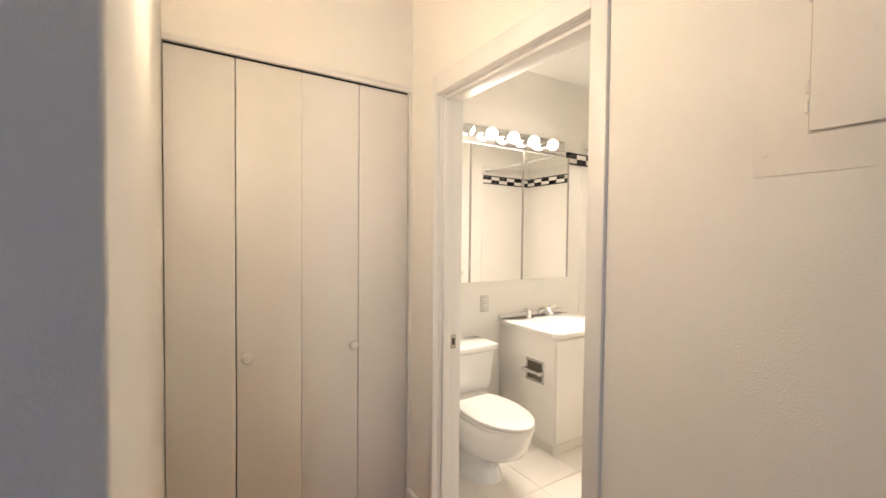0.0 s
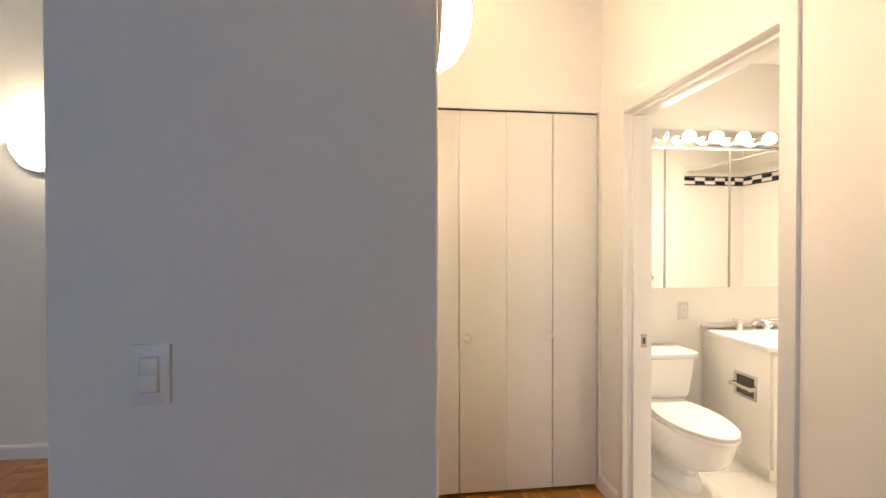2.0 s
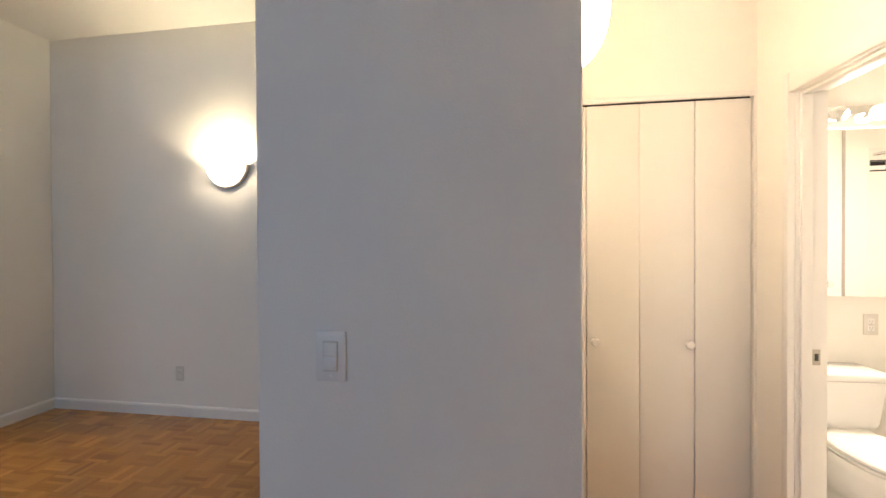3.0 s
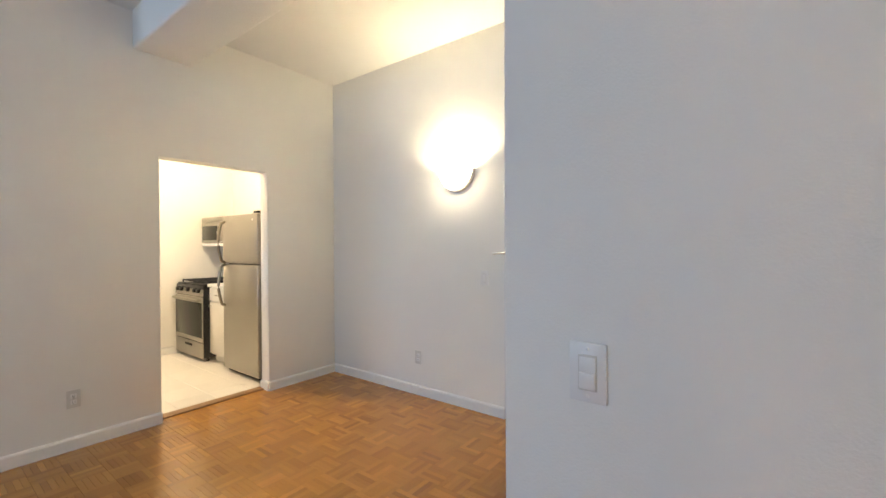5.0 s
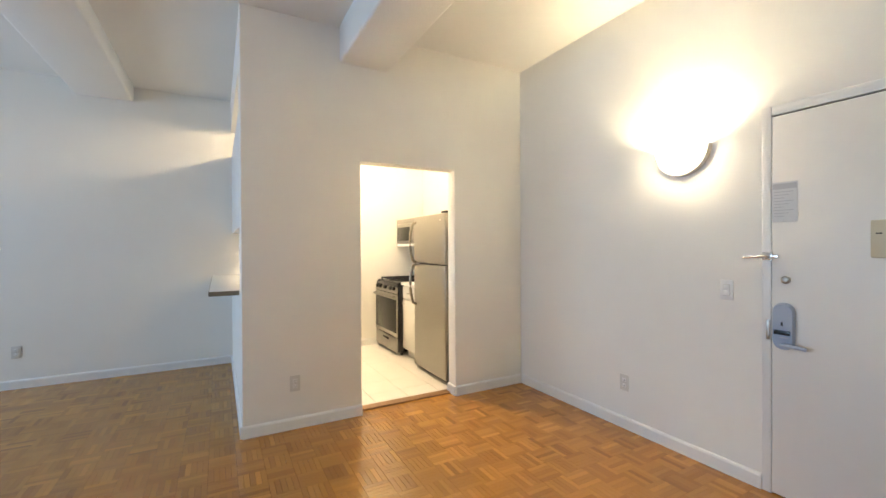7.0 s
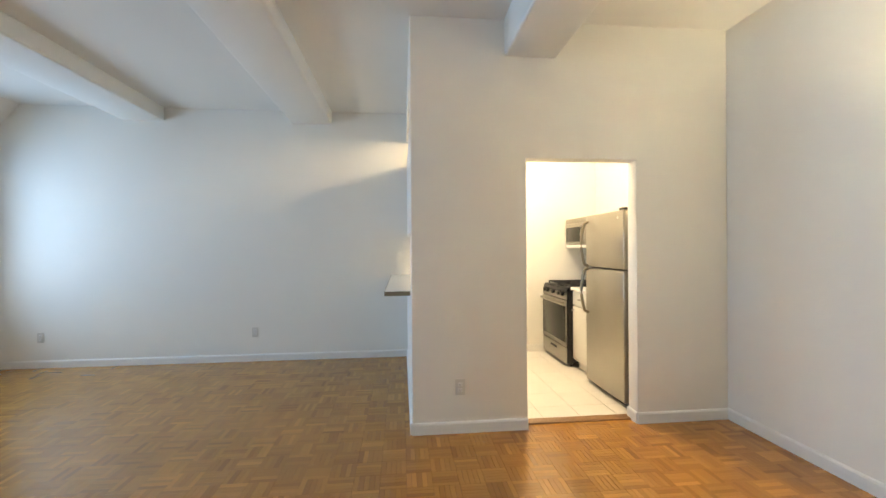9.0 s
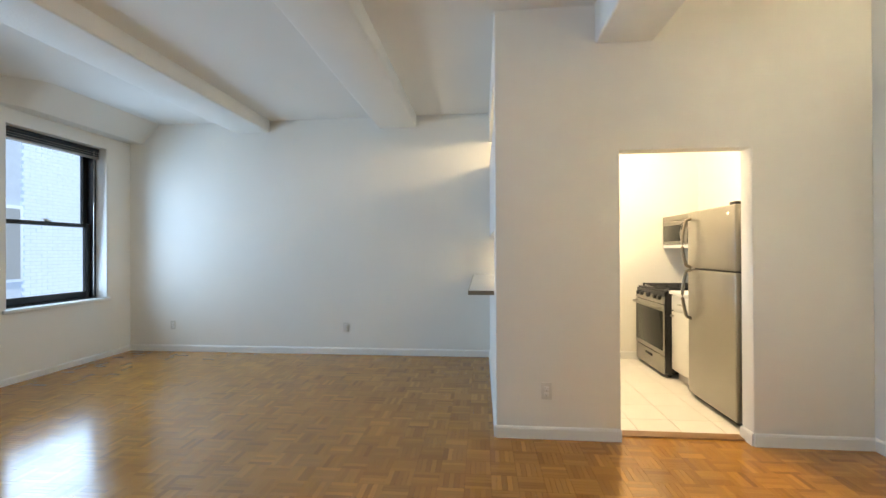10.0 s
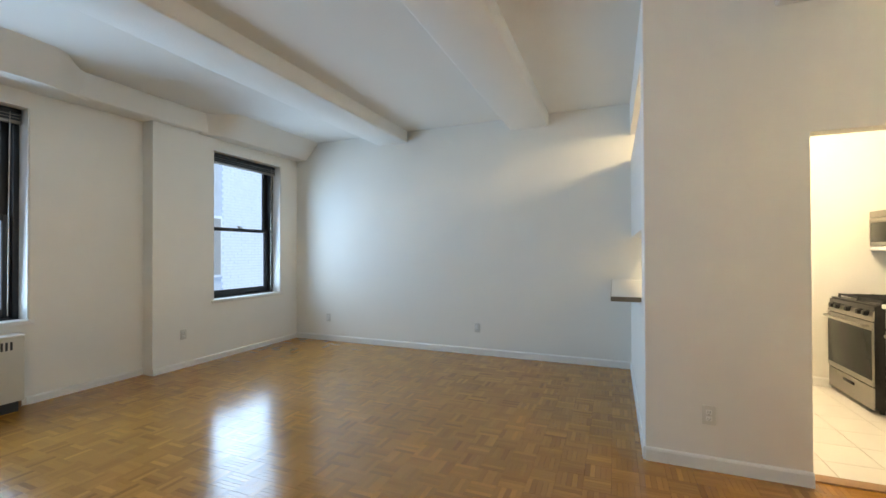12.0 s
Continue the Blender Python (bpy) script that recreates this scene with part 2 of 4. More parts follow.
structure(wall_slab("wall_kitchen", [(0.05, 0), (0.91, 0), (0.91, 2.02), (1.775, 2.02), (1.775, 0), (EY, 0), (EY, CZ), (0.05, CZ)], KB, KX, WALL, 0.008), "white wall with a cased kitchen doorway")
structure(boxes("wall_pass_through", [((FX, 0.05, 0), (KB, 0.17, 0.985)), ((FX, 0.05, 2.68), (KB, 0.17, CZ)), ((KB - 0.10, 0.05, 0.985), (KB, 0.17, 2.68))], WALL), "low white wall with an open pass-through to the kitchen")
structure(box("wall_closet_block", (PX0, PY, 0), (PX1, EY, CZ), WALL, bevel=0.008, seg=3), "white wall block between entry and hall")
structure(boxes("wall_bath", [((BX, WB, 0), (BT, 0.72, CZ)), ((BX, 1.585, 0), (BT, 2.37, CZ)), ((BX, 0.72, 1.99), (BT, 1.585, CZ))], WALL), "white painted wall with the bathroom doorway")
structure(boxes("wall_closet_front", [((PX1, CY, 2.045), (BX, CY + 0.12, CZ)), ((1.038, CY, 0), (BX, CY + 0.12, 2.045))], WALL), "white wall above the bifold closet")
structure(box("wall_closet_back", (PX1, 2.42, 0), (BX, EY, CZ), WALL), "plain wall behind the closet")
structure(box("wall_bath_back", (BT, 2.25, 0), (3.62, 2.37, CZ), WALL), "white painted bathroom wall behind the sink")
structure(box("wall_bath_side", (3.50, 0.60, 0), (3.62, 2.25, CZ), WALL), "bathroom wall beside the tub")
structure(box("wall_bath_south", (BT, 0.60, 0), (3.50, 0.72, CZ), WALL), "bathroom wall opposite the mirror")

# window wall with two openings; the stretch between the windows stands back a little
W1, W2 = (-5.72, -4.58), (-2.88, -1.74)
SILL, HEAD = 0.735, 2.64
structure(boxes("wall_window", [
    ((FX, WY - 0.34, 0), (W1[0], WY, CZ)), ((W1[0], WY - 0.34, 0), (W1[1], WY, SILL)), ((W1[0], WY - 0.34, HEAD), (W1[1], WY, CZ)),
    ((W1[1], WY - 0.34, 0), (JX, WY, CZ)),
    ((JX, WB - 0.34, 0), (W2[0], WB, CZ)), ((W2[0], WB - 0.34, 0), (W2[1], WB, SILL)), ((W2[0], WB - 0.34, HEAD), (W2[1], WB, CZ)),
    ((W2[1], WB - 0.34, 0), (BT, WB, CZ))], WALL), "white plaster window wall with two openings")

# floors
structure(box("floor_base", (FX - 0.2, WB - 0.34, -0.16), (BT, EY + 0.2, -0.012), JOINT), "dark bed under the parquet")
structure(box("ceiling", (FX - 0.2, WB - 0.34, CZ), (BT, EY + 0.2, CZ + 0.15), CEIL), "white painted concrete ceiling")
structure(box("ceiling_bath", (BT, 0.72, 2.56), (3.50, 2.25, 2.66), CEIL), "white bathroom ceiling")
structure(box("floor_bath_base", (BT, 0.60, -0.16), (3.62, 2.37, 0.0), GROUT), "grout bed under the bathroom tile")


def beam(name, lo, hi, label):
    return structure(box(name, lo, hi, CEIL, bevel=0.02, seg=3), label)


beam("ceiling_beam_1", (KX, 0.745, 2.765), (PX0, 1.14, CZ + 0.02), "white boxed ceiling beam")
beam("ceiling_beam_2", (FX, -1.34, 2.885), (BX, -0.86, CZ + 0.02), "white boxed ceiling beam")
beam("ceiling_beam_3", (FX, -3.28, 2.885), (BX, -2.80, CZ + 0.02), "white boxed ceiling beam")


def soffit(name, x0, x1):
    """Deep box over a window whose ends sweep back to the wall."""
    bm = bmesh.new()
    loops = []
    for i in range(25):
        u = i / 24
        x = x0 + (x1 - x0) * u
        edge = min(1, (1 - u) * 6) if x0 < -5 else min(1, u * 4.5, (1 - u) * 4.5)
        s = edge * edge * (3 - 2 * edge)
        top, bot = WS + 0.10 + 0.36 * s, WS + 0.10 + 0.13 * s
        loops.append([(x, WB - 0.02, 2.79), (x, bot - 0.02, 2.79), (x, bot, 2.81), (x, top, CZ + 0.01), (x, WB - 0.02, CZ + 0.01)])
    loft(bm, loops)
    return structure(mesh_object(name, bm, CEIL, smooth=True), "white plaster soffit over the window")


soffit("window_soffit_1", FX, -4.38)
soffit("window_soffit_2", -3.20, -1.35)
beam("window_soffit_3", (-4.5, WB - 0.02, 2.80), (BX, WS + 0.115, CZ + 0.01), "shallow white soffit along the window wall")


# baseboards
def baseboard(name, a, b, inward, h=0.085, t=0.014):
    """Board along a wall with a rounded top; inward is the side it stands on."""
    a, b, q = Vector((*a, 0)), Vector((*b, 0)), Vector((*inward, 0))
    bm = bmesh.new()
    prof = [(0, 0), (t, 0), (t, h * 0.82), (t * 0.7, h * 0.94), (t * 0.25, h), (0, h)]
    loft(bm, [[p + q * d + Vector((0, 0, z)) for d, z in prof] for p in (a, b)])
    return structure(mesh_object(name, bm, TRIM), "white painted baseboard")


baseboard("baseboard_1", (KX, EY), (-1.80, EY), (0, -1))
baseboard("baseboard_2", (KX, 0.05), (KX, 0.91), (1, 0))
baseboard("baseboard_3", (KX, 1.775), (KX, EY), (1, 0))
baseboard("baseboard_4", (FX, WY), (FX, 0.05), (1, 0))
baseboard("baseboard_5", (FX, 0.05), (KX, 0.05), (0, -1))
baseboard("baseboard_6", (BX, 1.62), (BX, CY), (-1, 0))
baseboard("baseboard_7", (PX0, EY), (PX0, PY), (-1, 0))
baseboard("baseboard_8", (PX0, PY), (PX1, PY), (0, -1))
baseboard("baseboard_13", (FX, WY), (JX, WY), (0, 1), 0.07)
baseboard("baseboard_14", (JX, WB), (W2[0] + 0.02, WB), (0, 1), 0.07)
baseboard("baseboard_9", (BX, WB), (BX, 0.68), (-1, 0))
baseboard("baseboard_10", (PX1, PY), (PX1, CY), (1, 0))
baseboard("baseboard_11", (KB, 1.775), (KX, 1.775), (0, -1))
baseboard("baseboard_12", (FX, 0.17), (FX, 1.84), (1, 0), 0.10)

structure(box("threshold", (KB - 0.03, 0.912, -0.01), (KB + 0.06, 1.773, 0.012), STRIP, bevel=0.005), "worn oak threshold strip under the kitchen doorway")


# ---- windows ----
def window(name, x0, x1, face):
    root = empty(name, ((x0 + x1) / 2, face - 0.2, SILL), "black double-hung sash window with a raised blind", "", kind="structure")
    hang = under(root)
    y = face - 0.20
    hang(boxes("frame", [((x0, y - 0.10, SILL), (x0 + 0.05, y + 0.05, HEAD)), ((x1 - 0.05, y - 0.10, SILL), (x1, y + 0.05, HEAD)),
                         ((x0 + 0.05, y - 0.10, HEAD - 0.05), (x1 - 0.05, y + 0.05, HEAD)), ((x0 + 0.05, y - 0.10, SILL), (x1 - 0.05, y + 0.05, SILL + 0.03))], SASH, bevel=0.004))
    mid = 1.66
    a, b = x0 + 0.05, x1 - 0.05
    for sy, z0, z1, low in ((y - 0.055, mid - 0.02, HEAD - 0.05, 0.045), (y - 0.01, SILL + 0.03, mid + 0.025, 0.08)):
        s = hang(boxes("sash", [((a, sy - 0.02, z0), (a + 0.055, sy + 0.02, z1)), ((b - 0.055, sy - 0.02, z0), (b, sy + 0.02, z1)),
                                ((a + 0.055, sy - 0.02, z1 - 0.045), (b - 0.055, sy + 0.02, z1)), ((a + 0.055, sy - 0.02, z0), (b - 0.055, sy + 0.02, z0 + low))], SASH, bevel=0.004))
        p = hang(box("pane", (a + 0.05, sy - 0.003, z0 + 0.03), (b - 0.05, sy + 0.003, z1 - 0.03), GLASS))
        p.visible_shadow = False
    c = (x0 + x1) / 2
    hang(boxes("latch", [((c - 0.03, y + 0.0, mid + 0.025), (c + 0.03, y + 0.03, mid + 0.04)), ((c - 0.005, y + 0.005, mid + 0.04), (c + 0.045, y + 0.02, mid + 0.055))], SATIN, bevel=0.003))
    hang(boxes("jamb_liner", [((x1 - 0.012, y + 0.052, SILL + 0.02), (x1 - 0.003, face - 0.003, HEAD - 0.002)), ((x0 + 0.003, y + 0.052, SILL + 0.02), (x0 + 0.012, face - 0.003, HEAD - 0.002))], TRIM))
    hang(box("sill", (x0 - 0.03, y + 0.052, SILL - 0.022), (x1 + 0.03, face + 0.025, SILL + 0.018), TRIM, bevel=0.008))
    return root


def blind(x0, x1, face):
    root = empty("venetian_blind", ((x0 + x1) / 2, face - 0.12, HEAD - 0.14), "dark metal blind drawn fully up under the window head", "blind", "window blinds")
    hang = under(root)
    y = face - 0.115
    hang(box("headrail", (x0 + 0.02, y - 0.025, HEAD - 0.045), (x1 - 0.02, y + 0.025, HEAD - 0.005), SASH, bevel=0.004))
    for i in range(10):
        z = HEAD - 0.052 - i * 0.0065
        hang(box("slat", (x0 + 0.025, y - 0.024, z - 0.003), (x1 - 0.025, y + 0.024, z), SATIN if i % 4 == 1 else SASH))
    hang(box("bottom_rail", (x0 + 0.022, y - 0.026, HEAD - 0.135), (x1 - 0.022, y + 0.026, HEAD - 0.118), SATIN, bevel=0.004))
    hang(tube("wand", (x0 + 0.10, y + 0.03, HEAD - 0.04), (x0 + 0.11, y + 0.03, SILL + 0.06), 0.004, SATIN, seg=8))


window("window_1", *W1, WY)
window("window_2", *W2, WB)
blind(*W1, WY)
blind(*W2, WB)


# ---- court outside ----
structure(box("ground", (-400, -400, -9.2), (400, 400, -9.0), GROUND), "concrete ground of the court far below")


def opposite_house():
    root = empty("opposite_house", (-4, -9.2, -9), "pale brick house across the court, glowing in place of daylight", "house")
    hang = under(root)
    y = -9.2
    # Wall, bricks and piers glow by themselves in place of daylight.
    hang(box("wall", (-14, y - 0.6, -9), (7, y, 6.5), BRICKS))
    bm = bmesh.new()
    for x0, x1 in ((-11.5, -10.2), (-9.65, -8.3), (-7.7, -6.9), (-6.3, -4.6), (-3.9, -2.4), (-1.8, -0.4)):
        z = -2.0
        row = 0
        while z < 5.6:
            x = x0 - (0.11 if row % 2 else 0.0)
            while x < x1:
                a, b = max(x, x0), min(x + 0.21, x1)
                if b - a > 0.03:
                    add_box(bm, (a, y, z), (b, y + 0.03 + 0.008 * random.random(), z + 0.065))
                x += 0.22
            z += 0.075
            row += 1
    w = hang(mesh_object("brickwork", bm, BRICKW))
    tagged(w, "white painted bricks with daylight added as glow", kind="stuff")
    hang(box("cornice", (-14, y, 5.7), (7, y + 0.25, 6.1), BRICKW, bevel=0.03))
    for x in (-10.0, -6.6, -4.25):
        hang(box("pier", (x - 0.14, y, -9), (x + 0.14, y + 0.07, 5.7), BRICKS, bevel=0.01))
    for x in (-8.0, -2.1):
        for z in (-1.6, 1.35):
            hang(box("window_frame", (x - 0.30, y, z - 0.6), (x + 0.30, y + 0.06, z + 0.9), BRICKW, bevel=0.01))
            hang(box("window_pane", (x - 0.24, y + 0.05, z - 0.54), (x + 0.24, y + 0.066, z + 0.84), GREYP))


opposite_house()


# ---- lamps of the place ----
def sconce(at, facing, opal, label):
    """Half-bowl uplight: a grey rim on the wall, an opal quarter bowl open at the top. facing: direction out of the wall."""
    root = empty("wall_sconce", at, label, "wall lamp", "wall sconces")
    R, D = 0.155, 0.105
    turn = Vector((0, -1, 0)).rotation_difference(Vector(facing)).to_matrix().to_4x4()
    bm = bmesh.new()
    loops = []
    for i in range(25):
        a = math.pi + math.pi * i / 24
        loops.append([(r * math.cos(a), y, r * math.sin(a)) for r, y in ((R - 0.004, 0), (R + 0.022, 0), (R + 0.024, -0.018), (R + 0.015, -0.034), (R - 0.004, -0.034))])
    loft(bm, loops)
    bm.transform(turn)
    mesh_object("rim", bm, RING, root, True)
    bm = bmesh.new()
    rows = []
    for j in range(13):
        v = math.pi / 2 * j / 12
        rows.append([Vector((R * math.cos(v) * math.cos(a), -0.03 - D * math.sin(v) * 0.0 - D * math.cos(v) * math.sin(a), -R * math.sin(v))) for a in [math.pi * i / 24 for i in range(25)]])
    vs = [[bm.verts.new(p) for p in r] for r in rows]
    for a, b in zip(vs, vs[1:]):
        for i in range(24):
            bm.faces.new((a[i], a[i + 1], b[i + 1], b[i]))
    bmesh.ops.remove_doubles(bm, verts=bm.verts, dist=1e-5)
    bmesh.ops.recalc_face_normals(bm, faces=bm.faces)
    bmesh.ops.solidify(bm, geom=bm.faces[:], thickness=0.004)
    bm.transform(turn)
    mesh_object("bowl", bm, opal, root, True)
    return root


sconce((-2.235, EY - 0.001, 1.955), (0, -1, 0), OPAL, "lit white opal half-bowl wall sconce with grey rim")
sconce((PX1 + 0.001, 0.90, 2.01), (1, 0, 0), OPALW, "lit white opal half-bowl wall sconce in the hall")
lamp("sconce_bulb", "POINT", pose(-2.235, EY - 0.09, 1.885), SCONCE_W, (1.0, 0.90, 0.68), 0.03)
lamp("hall_bulb", "POINT", pose(PX1 + 0.09, 0.90, 1.955), HALL_W, WARM, 0.03)


def ceiling_light(at, label):
    root = empty("ceiling_light", at, label, "ceiling lamp")
    lathe("base", [(0.0, 0), (0.15, 0), (0.15, -0.025), (0.0, -0.025)], PLATE, root)
    lathe("shade", [(0.135, -0.026), (0.14, -0.05), (0.12, -0.085), (0.07, -0.11), (0.01, -0.118)], OPALW, root)


# Unseen ceiling, added low to set the lamp height for its light bands.
structure(box("ceiling_kitchen", (FX, 0.17, 2.86), (KB, EY, 2.92), CEIL), "unseen low kitchen ceiling, added to hold the lamp")
ceiling_light((-4.95, 1.30, 2.86), "lit round opal ceiling light in the kitchen")
lamp("kitchen_bulb", "POINT", pose(-4.95, 1.30, 2.68), KITCHEN_W, (1.0, 0.86, 0.65), 0.10)


# ---- entry door and its fittings ----
def entry_door():
    root = empty("door_1", (-1.33, EY, 0), "white painted flush steel entry door, closed", "", kind="structure")
    hang = under(root)
    hang(boxes("door_frame", [((-1.80, EY - 0.006, 0), (-1.755, EY + 0.10, 2.08)), ((-0.905, EY - 0.006, 0), (-0.86, EY + 0.10, 2.08)), ((-1.755, EY - 0.006, 2.03), (-0.905, EY + 0.10, 2.08))], TRIM, bevel=0.004))
    hang(box("door_leaf", (-1.7542, EY - 0.004, 0.008), (-0.909, EY + 0.04, 2.022), DOORP, bevel=0.003))
    # Near-black sheet added behind the leaf, so the gaps show as shade.
    hang(boxes("gap_shade", [((-1.754, EY + 0.012, 0), (-0.906, EY + 0.06, 2.029))], SLOT))
    hang(lathe("deadbolt", [(0.0, 0), (0.020, 0), (0.020, 0.012), (0.014, 0.016), (0.0, 0.016)], SATIN, at=(-1.690, EY - 0.003, 1.155), axis="-Y"))
    hang(box("strike_edge", (-1.775, EY - 0.016, 0.83), (-1.760, EY - 0.010, 0.935), SATIN, bevel=0.002))
    # swing-bar door guard
    hang(boxes("door_guard", [((-1.795, EY - 0.022, 1.255), (-1.745, EY - 0.011, 1.300)), ((-1.775, EY - 0.045, 1.262), (-1.752, EY - 0.02, 1.292)), ((-1.745, EY - 0.030, 1.268), (-1.715, EY - 0.004, 1.286))], CHROME, bevel=0.004))
    hang(pipe("guard_bar", [(-1.755, EY - 0.05, 1.278), (-1.79, EY - 0.055, 1.276), (-1.83, EY - 0.055, 1.273), (-1.868, EY - 0.05, 1.270)], 0.007, CHROME))


entry_door()


def rounded_slab(name, cx, cz, w, h, y0, y1, r, mat):
    """Upright plate with round ends, between depths y0 and y1 off the entry wall."""
    bm = bmesh.new()
    pts = []
    for sx, sz, a0 in ((1, 1, 0), (-1, 1, 90), (-1, -1, 180), (1, -1, 270)):
        for k in range(7):
            a = radians(a0 + 15 * k)
            pts.append((cx + sx * (w / 2 - r) + r * math.cos(a), cz + sz * (h / 2 - r) + r * math.sin(a)))
    s = 0.93
    loft(bm, [[(x, y0, z) for x, z in pts], [(x, y0 + (y1 - y0) * 0.7, z) for x, z in pts], [(cx + (x - cx) * s, y1, cz + (z - cz) * s) for x, z in pts]])
    return mesh_object(name, bm, mat, smooth=True)


def keypad_lock():
    root = empty("door_lock", (-1.69, EY - 0.004, 0.79), "blue-grey electronic door lock with black display and lever", "door lock")
    hang = under(root)
    hang(rounded_slab("case", -1.695, 0.912, 0.092, 0.245, EY - 0.004, EY - 0.034, 0.044, GREYP))
    hang(box("display", (-1.732, EY - 0.038, 0.868), (-1.660, EY - 0.030, 0.892), BLACK, bevel=0.002))
    hang(box("keyhole", (-1.70, EY - 0.037, 0.915), (-1.692, EY - 0.030, 0.935), SLOT))
    hang(box("marking", (-1.705, EY - 0.0365, 0.853), (-1.668, EY - 0.031, 0.858), INK))
    hang(pipe("lever", [(-1.685, EY - 0.03, 0.822), (-1.682, EY - 0.062, 0.822), (-1.66, EY - 0.066, 0.821), (-1.62, EY - 0.066, 0.819), (-1.585, EY - 0.06, 0.817)], 0.010, GREYP))


keypad_lock()


def notice():
    root = empty("paper_notice", (-1.695, EY - 0.006, 1.46), "small printed paper notice taped to the entry door", "notice")
    hang = under(root)
    hang(box("sheet", (-1.752, EY - 0.0062, 1.458), (-1.640, EY - 0.005, 1.668), PAPER))
    hang(box("heading", (-1.748, EY - 0.0072, 1.632), (-1.644, EY - 0.006, 1.660), INK))
    for i in range(9):
        w = 0.085 - 0.02 * ((i * 7) % 3)
        hang(box("text_line", (-1.742, EY - 0.007, 1.615 - i * 0.016), (-1.742 + w, EY - 0.006, 1.619 - i * 0.016), INK))


notice()


def chime():
    root = empty("door_chime_box", (-1.328, EY - 0.004, 1.275), "ivory plastic chime box on the entry door", "chime box")
    hang = under(root)
    hang(box("case", (-1.364, EY - 0.036, 1.278), (-1.272, EY - 0.004, 1.448), IVORY, bevel=0.007))
    hang(boxes("slot", [((-1.345, EY - 0.0375, 1.385), (-1.325, EY - 0.033, 1.391))], SLOT))


chime()


def wall_plate(name, at, out, kind, label, category):
    """Outlet or switch on a wall; at: centre on the wall face, out: direction off the wall."""
    root = empty(name, at, label, category, category + "s")
    turn = Vector((0, -1, 0)).rotation_difference(Vector(out)).to_matrix().to_4x4() if out != (0, 1, 0) else pose(0, 0, 0, 0, 0, 180)

    def part(nm, spans, mat, bevel):
        bm = bmesh.new()
        for lo, hi in spans:
            add_box(bm, lo, hi, bevel)
        bm.transform(turn)
        return mesh_object(nm, bm, mat, root, True)
    part("plate", [((-0.036, -0.006, -0.058), (0.036, 0, 0.058))], COVER if kind == "outlet" else PLATE, 0.004)
    if kind == "outlet":
        for z in (-0.02, 0.02):
            part("socket", [((-0.016, -0.008, z - 0.014), (0.016, -0.004, z + 0.014))], PLATE, 0.005)
            part("slots", [((-0.008, -0.0085, z - 0.005), (-0.0055, -0.007, z + 0.006)), ((0.0055, -0.0085, z - 0.005), (0.008, -0.007, z + 0.006)), ((-0.002, -0.0085, z - 0.011), (0.002, -0.007, z - 0.007))], SLOT, 0)
        part("screw", [((-0.003, -0.0075, -0.003), (0.003, -0.005, 0.003))], SATIN, 0.001)
    else:
        # Darker bezel puts the shading round the rocker into colour.
        part("bezel", [((-0.018, -0.0085, -0.035), (0.018, -0.004, 0.035))], COVER, 0.002)
        part("rocker", [((-0.0155, -0.012, -0.031), (0.0155, -0.006, 0.0)), ((-0.0155, -0.009, 0.0), (0.0155, -0.006, 0.031))], PLATE, 0.002)
        for z in (-0.046, 0.046):
            part("screw", [((-0.003, -0.0075, z - 0.003), (0.003, -0.005, z + 0.003))], PLATE, 0.001)
    return root


OUT = "white duplex outlet low on the white wall"
wall_plate("wall_outlet", (KX, 0.402, 0.335), (1, 0, 0), "outlet", OUT, "outlet")
wall_plate("wall_outlet", (-2.674, EY, 0.335), (0, -1, 0), "outlet", OUT, "outlet")
wall_plate("wall_outlet", (FX, -1.79, 0.35), (1, 0, 0), "outlet", OUT, "outlet")
wall_plate("wall_outlet", (FX, -4.17, 0.35), (1, 0, 0), "outlet", OUT, "outlet")
wall_plate("wall_outlet", (-4.19, WY, 0.39), (0, 1, 0), "outlet", OUT, "outlet")
wall_plate("light_switch", (-1.978, EY, 1.076), (0, -1, 0), "switch", "white rocker light switch beside the entry door", "light switch")
wall_plate("light_switch", (-0.518, PY, 1.085), (0, -1, 0), "switch", "white rocker light switch on the wall block", "light switch")


# ---- hall: bifold closet, panel cover, bathroom door frame ----
def bifold():
    root = empty("door_2", (0.53, CY, 0), "white flush bifold closet doors, closed", "", kind="structure")
    hang = under(root)
    xs = [0.0375, 0.275, 0.528, 0.783, 1.034]
    for i in range(4):
        gap_l, gap_r = (0.0018, 0.0004 if i == 1 else 0.0018) if i != 2 else (0.0004, 0.0018)
        hang(box("door_panel", (xs[i] + gap_l, CY + 0.012, 0.022), (xs[i + 1] - gap_r, CY + 0.040, 2.030), DOORP, bevel=0.003))
    hang(box("head_track", (0.04, CY + 0.030, 2.033), (1.036, CY + 0.05, 2.044), SLOT))
    hang(box("head_trim", (0.038, CY - 0.008, 2.036), (1.040, CY + 0.010, 2.062), TRIM, bevel=0.003))
    # Near-black sheet added for the closet's shade behind the door gaps.
    hang(box("closet_shade", (0.04, CY + 0.06, 0.0), (1.036, CY + 0.07, 2.04), SLOT))
    for x in (0.312, 0.752):
        hang(lathe("knob", [(0.009, 0), (0.009, 0.012), (0.020, 0.019), (0.023, 0.028), (0.017, 0.037), (0.002, 0.040)], DOORP, at=(x, CY + 0.013, 0.847), axis="-Y", seg=16))


bifold()


